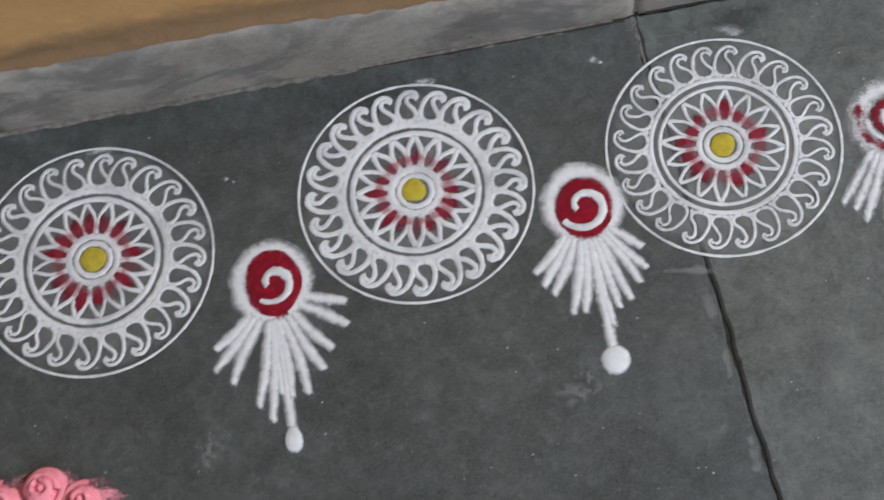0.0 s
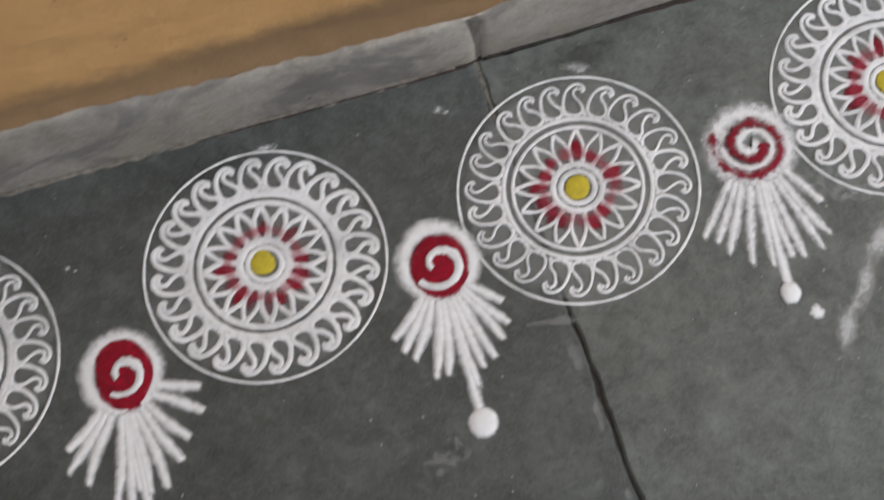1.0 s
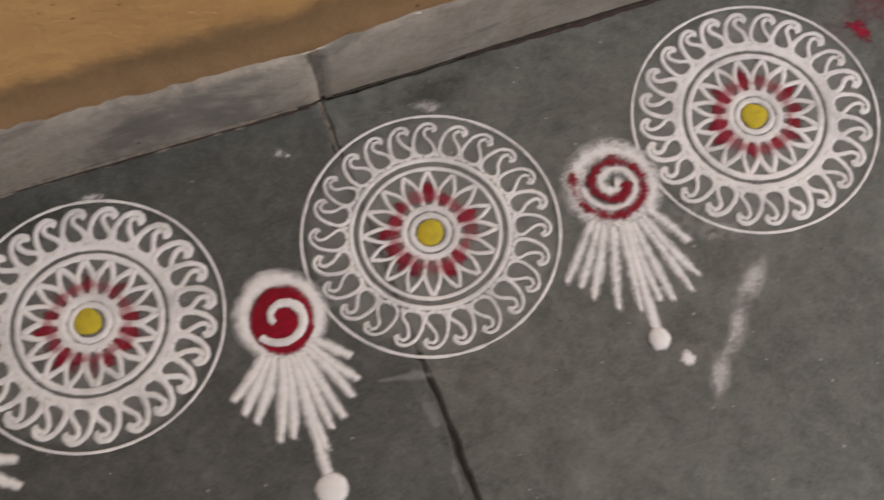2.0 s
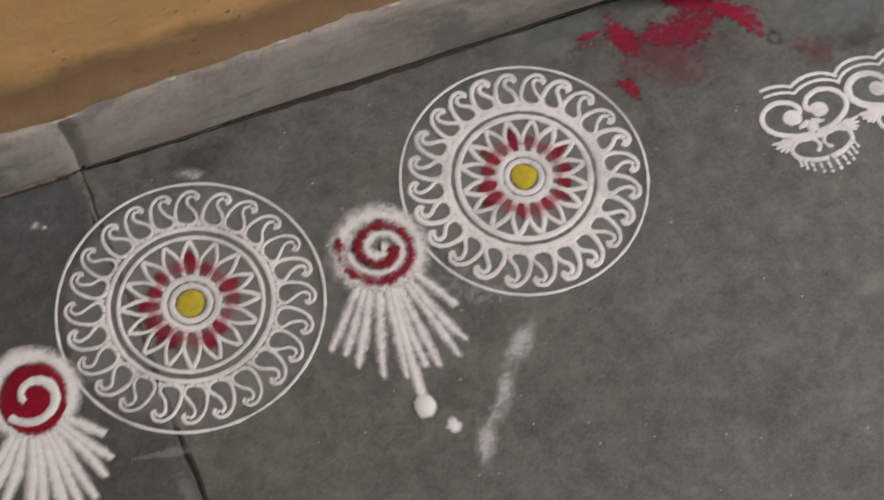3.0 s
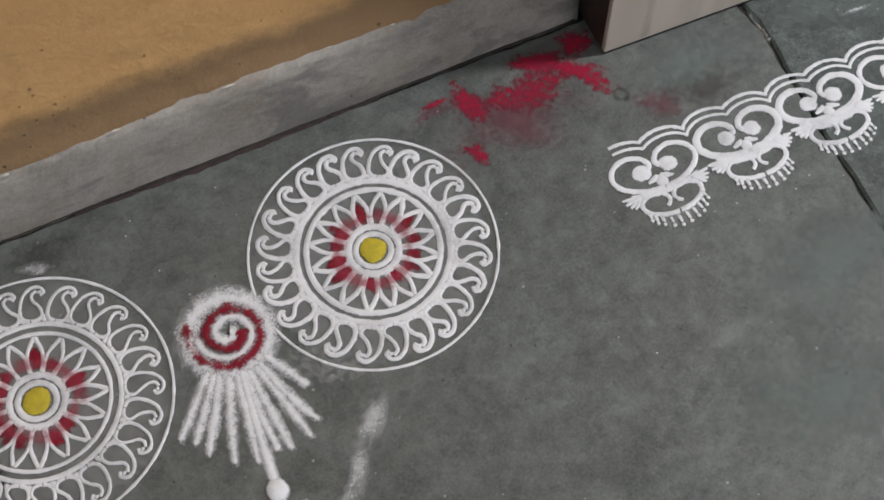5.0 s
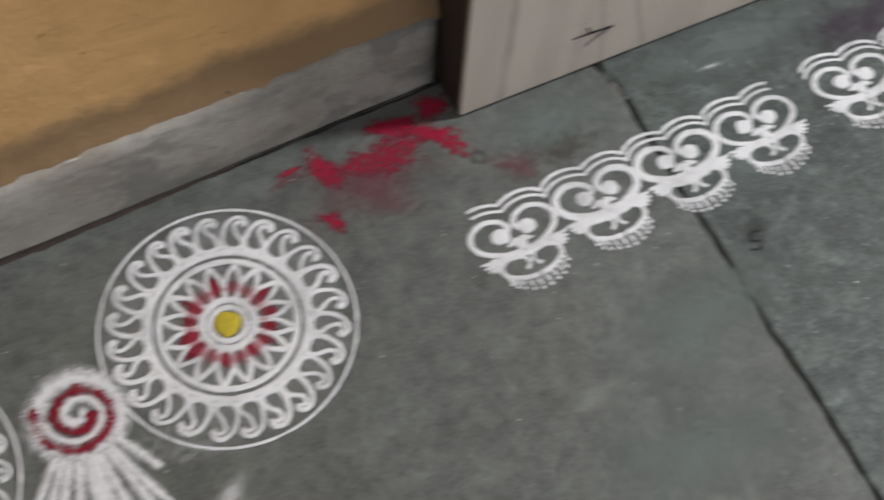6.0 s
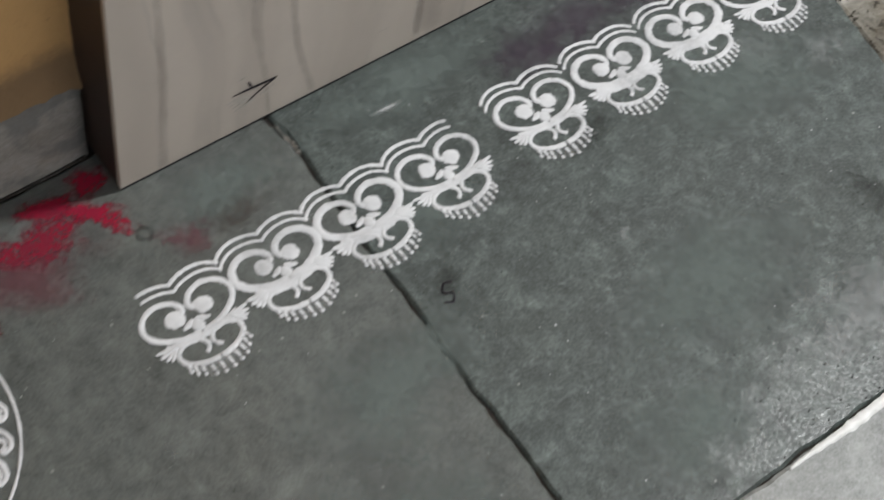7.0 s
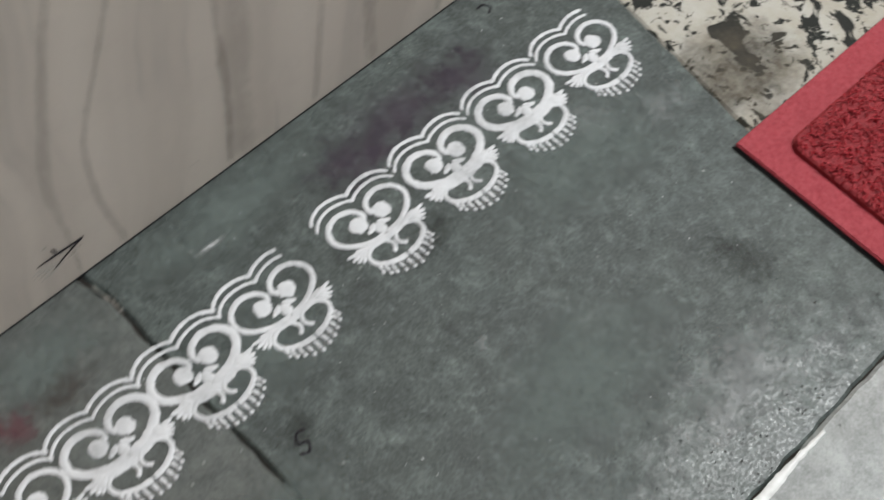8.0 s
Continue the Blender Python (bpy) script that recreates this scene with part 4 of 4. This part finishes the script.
for x, y, rx, ry, turn in ((0.022, -0.030, 0.012, 0.004, 0), (-0.268, -0.042, 0.016, 0.004, 5), (0.292, -0.032, 0.016, 0.006, -15), (0.171, -0.038, 0.006, 0.005, 20), (-0.16, -0.09, 0.004, 0.003, 0)):
    stain("powder_speck", [(x, y, rx, ry, turn), (x + 0.006, y - 0.004, rx * 0.5, ry * 0.7, turn + 30)], WHITE_DUST, "stray white powder at the stencil's edge")
stain("powder_smudge", [(0.215, -0.245, 0.045, 0.006, -10), (0.480, -0.205, 0.03, 0.012, -35), (0.10, -0.33, 0.03, 0.02, 0), (0.702, -0.226, 0.012, 0.008, 20), (-0.20, -0.33, 0.03, 0.02, 40), (0.222, -0.275, 0.02, 0.008, 92), (0.226, -0.33, 0.03, 0.007, 94), (0.230, -0.40, 0.04, 0.007, 94)], WHITE_HAZE, "thin rubbed white dust on the stone")
stain("powder_smudge", [(1.30, -0.185, 0.05, 0.035, -20), (1.36, -0.215, 0.035, 0.03, 10), (1.20, -0.415, 0.09, 0.05, 0), (0.455, -0.188, 0.025, 0.03, 30)], WHITE_HAZE, "thin rubbed white dust on the stone")
stain("mineral_bloom", [(0.845, -0.062, 0.085, 0.034, 4), (1.03, -0.055, 0.115, 0.034, 3), (1.27, -0.20, 0.12, 0.06, -10), (0.97, -0.16, 0.06, 0.04, 20), (1.12, -0.33, 0.13, 0.06, 10), (1.02, -0.42, 0.08, 0.05, 0), (0.86, -0.27, 0.10, 0.055, 12), (0.80, -0.36, 0.11, 0.06, -8)], GREEN_HAZE, "pale greenish bloom on the worn stone")
stain("oil_stain", [(0.945, -0.222, 0.022, 0.018, 20), (1.13, -0.175, 0.04, 0.02, 10), (1.29, -0.35, 0.032, 0.05, 30), (0.30, -0.024, 0.05, 0.022, 3), (-0.02, -0.04, 0.07, 0.03, 0)], OIL, "dark old stain on the stone")
stain("paint_fleck", [(0.999, -0.069, 0.020, 0.0034, -4)], WHITE_DUST, "pale scrape on the stone")
stain("paint_fleck", [(1.084, -0.266, 0.005, 0.009, 20), (1.088, -0.262, 0.004, 0.006, 70)], WHITE_HAZE, "pale chip in the stone")


def stray_thread(points, width, material, label):
    bm = sheet()
    ribbon(bm, smooth_line(points, 8), width, 0.0004, wobble=0.4)
    return tagged(part("thread", bm, material), label, "thread")


stray_thread([(0.930, -0.236), (0.937, -0.239), (0.941, -0.233), (0.935, -0.229), (0.940, -0.223), (0.946, -0.225)], 0.0013, INK, "dark curled thread lying on the stone")
stray_thread([(1.318, -0.044), (1.325, -0.044), (1.328, -0.050), (1.322, -0.054)], 0.0014, INK, "dark curled thread lying by the board")
bm = sheet()
ribbon(bm, ring_line(0.0052, 24, 0, 0.777, -0.068), 0.0036, 0.0004, closed=True)
tagged(part("ring_mark", bm, OIL), "small dark ring mark on the stone", "stain")

bm = sheet()
for x0, x1, y0, y1, count in ((-0.4, 0.66, -0.42, -0.02, 110), (0.66, 1.4, -0.46, -0.03, 110)):
    for k in range(count):
        r = random.uniform(0.0003, 0.0007) * (1.6 if random.random() < 0.06 else 1)
        blob(bm, random.uniform(x0, x1), random.uniform(y0, y1), r, r * random.uniform(0.5, 1), random.uniform(0, 3), 0.0004, 0.0002, 0.2, 0.7, 7)
tagged(part("powder_grains", bm, WHITE), "scattered grains of white powder", "powder", kind="stuff")

bm = sheet()
for x0, x1, y0, y1, count in ((-0.4, 0.9, -0.47, -0.02, 150), (0.92, 1.4, -0.47, -0.03, 190)):
    for k in range(count):
        r = random.uniform(0.00025, 0.0005) * (1.6 if random.random() < 0.08 else 1)
        blob(bm, random.uniform(x0, x1), random.uniform(y0, y1), r * random.uniform(1, 1.8), r, random.uniform(0, 3), 0.0003, 0.0001, 0.25, 0.7, 7)
for k in range(60):
    x, y = random.gauss(1.17, 0.07), -0.476 + abs(random.gauss(0, 0.035))
    blob(bm, x, y, random.uniform(0.0006, 0.0018), 0.0006, random.uniform(-0.6, 0.9), 0.0003, 0.0001, 0.3, 0.7, 7)
tagged(part("floor_grit", bm, GRIT), "scattered dark grit and pores on the stone", "grit", kind="stuff")

# ---- doormat ----


def doormat():
    thing = tagged(new("doormat"), "red vinyl doormat with a looped pile and smooth border", "doormat")
    w, d = 0.62, 0.42
    bm = bmesh.new()
    box(bm, -0.0012, w, -d, 0.0012, 0.0002, 0.0026, 0.0006)
    part("backing", bm, MAT_BACK_AND_GAP, thing, "black rubber backing", smooth=False)
    bm = bmesh.new()
    box(bm, 0, w, -d, 0, 0.0028, 0.0062, 0.0012)
    part("border", bm, MAT_SHEET, thing, "smooth light red vinyl border", smooth=False)
    x0, x1, y0, y1 = 0.030, w - 0.03, -d + 0.028, -0.028
    bm = bmesh.new()
    rings = [[], [], []]
    for cx, cy, start in ((x1, y1, 0), (x0, y1, 90), (x0, y0, 180), (x1, y0, 270)):
        sx, sy = (1 if cx == x0 else -1), (1 if cy == y0 else -1)
        for k in range(9):
            a = radians(start + 90 * k / 8)
            for ring, r, z in zip(rings, (0.014, 0.0136, 0.0115), (0.006, 0.0098, 0.0112)):
                ring.append(bm.verts.new((cx + sx * 0.014 + r * math.cos(a), cy + sy * 0.014 + r * math.sin(a), z)))
    for low, high in zip(rings, rings[1:]):
        for k in range(len(low)):
            bm.faces.new((low[k], low[(k + 1) % len(low)], high[(k + 1) % len(low)], high[k]))
    bm.faces.new(rings[2])
    base = part("pile_base", bm, MAT_DEEP, thing, smooth=False)
    verts, faces = [], []
    rng = np.random.default_rng(4)
    for k in range(14000):
        x, y = rng.uniform(x0 + 0.003, x1 - 0.003), rng.uniform(y0 + 0.003, y1 - 0.003)
        corner = math.hypot(max(0, x0 + 0.014 - x), max(0, y - y1 + 0.014))
        if corner > 0.0115:
            continue
        r, turn, tip = rng.uniform(0.0018, 0.0036), rng.uniform(0, 6.28), rng.uniform(0.2, 1.2)
        arc, zc = rng.uniform(3.0, 5.6), rng.uniform(0.0098, 0.0128)
        u = Vector((math.cos(turn), math.sin(turn), 0))
        v = Vector((-math.sin(turn) * math.cos(tip), math.cos(turn) * math.cos(tip), math.sin(tip)))
        normal = u.cross(v)
        first = len(verts)
        steps = 8
        for s in range(steps):
            a = arc * s / (steps - 1)
            way = u * math.cos(a) + v * math.sin(a)
            mid = Vector((x, y, zc)) + way * r
            for side in range(3):
                b = 2.094 * side
                verts.append(mid + (way * math.cos(b) + normal * math.sin(b)) * 0.00062)
        for s in range(steps - 1):
            for side in range(3):
                p, q = first + 3 * s + side, first + 3 * s + (side + 1) % 3
                faces.append((p, q, q + 3, p + 3))
    mesh = bpy.data.meshes.new("loop_pile")
    mesh.from_pydata(verts, [], faces)
    mesh.polygons.foreach_set("use_smooth", [True] * len(mesh.polygons))
    mesh.materials.append(MAT_LOOP)
    pile = tagged(new("loop_pile", mesh), "tangled red vinyl loops", kind="stuff")
    pile.parent = base
    thing.matrix_world = pose(1.369, -0.282, 0, 0, 0, -1.5)
    return thing


doormat()
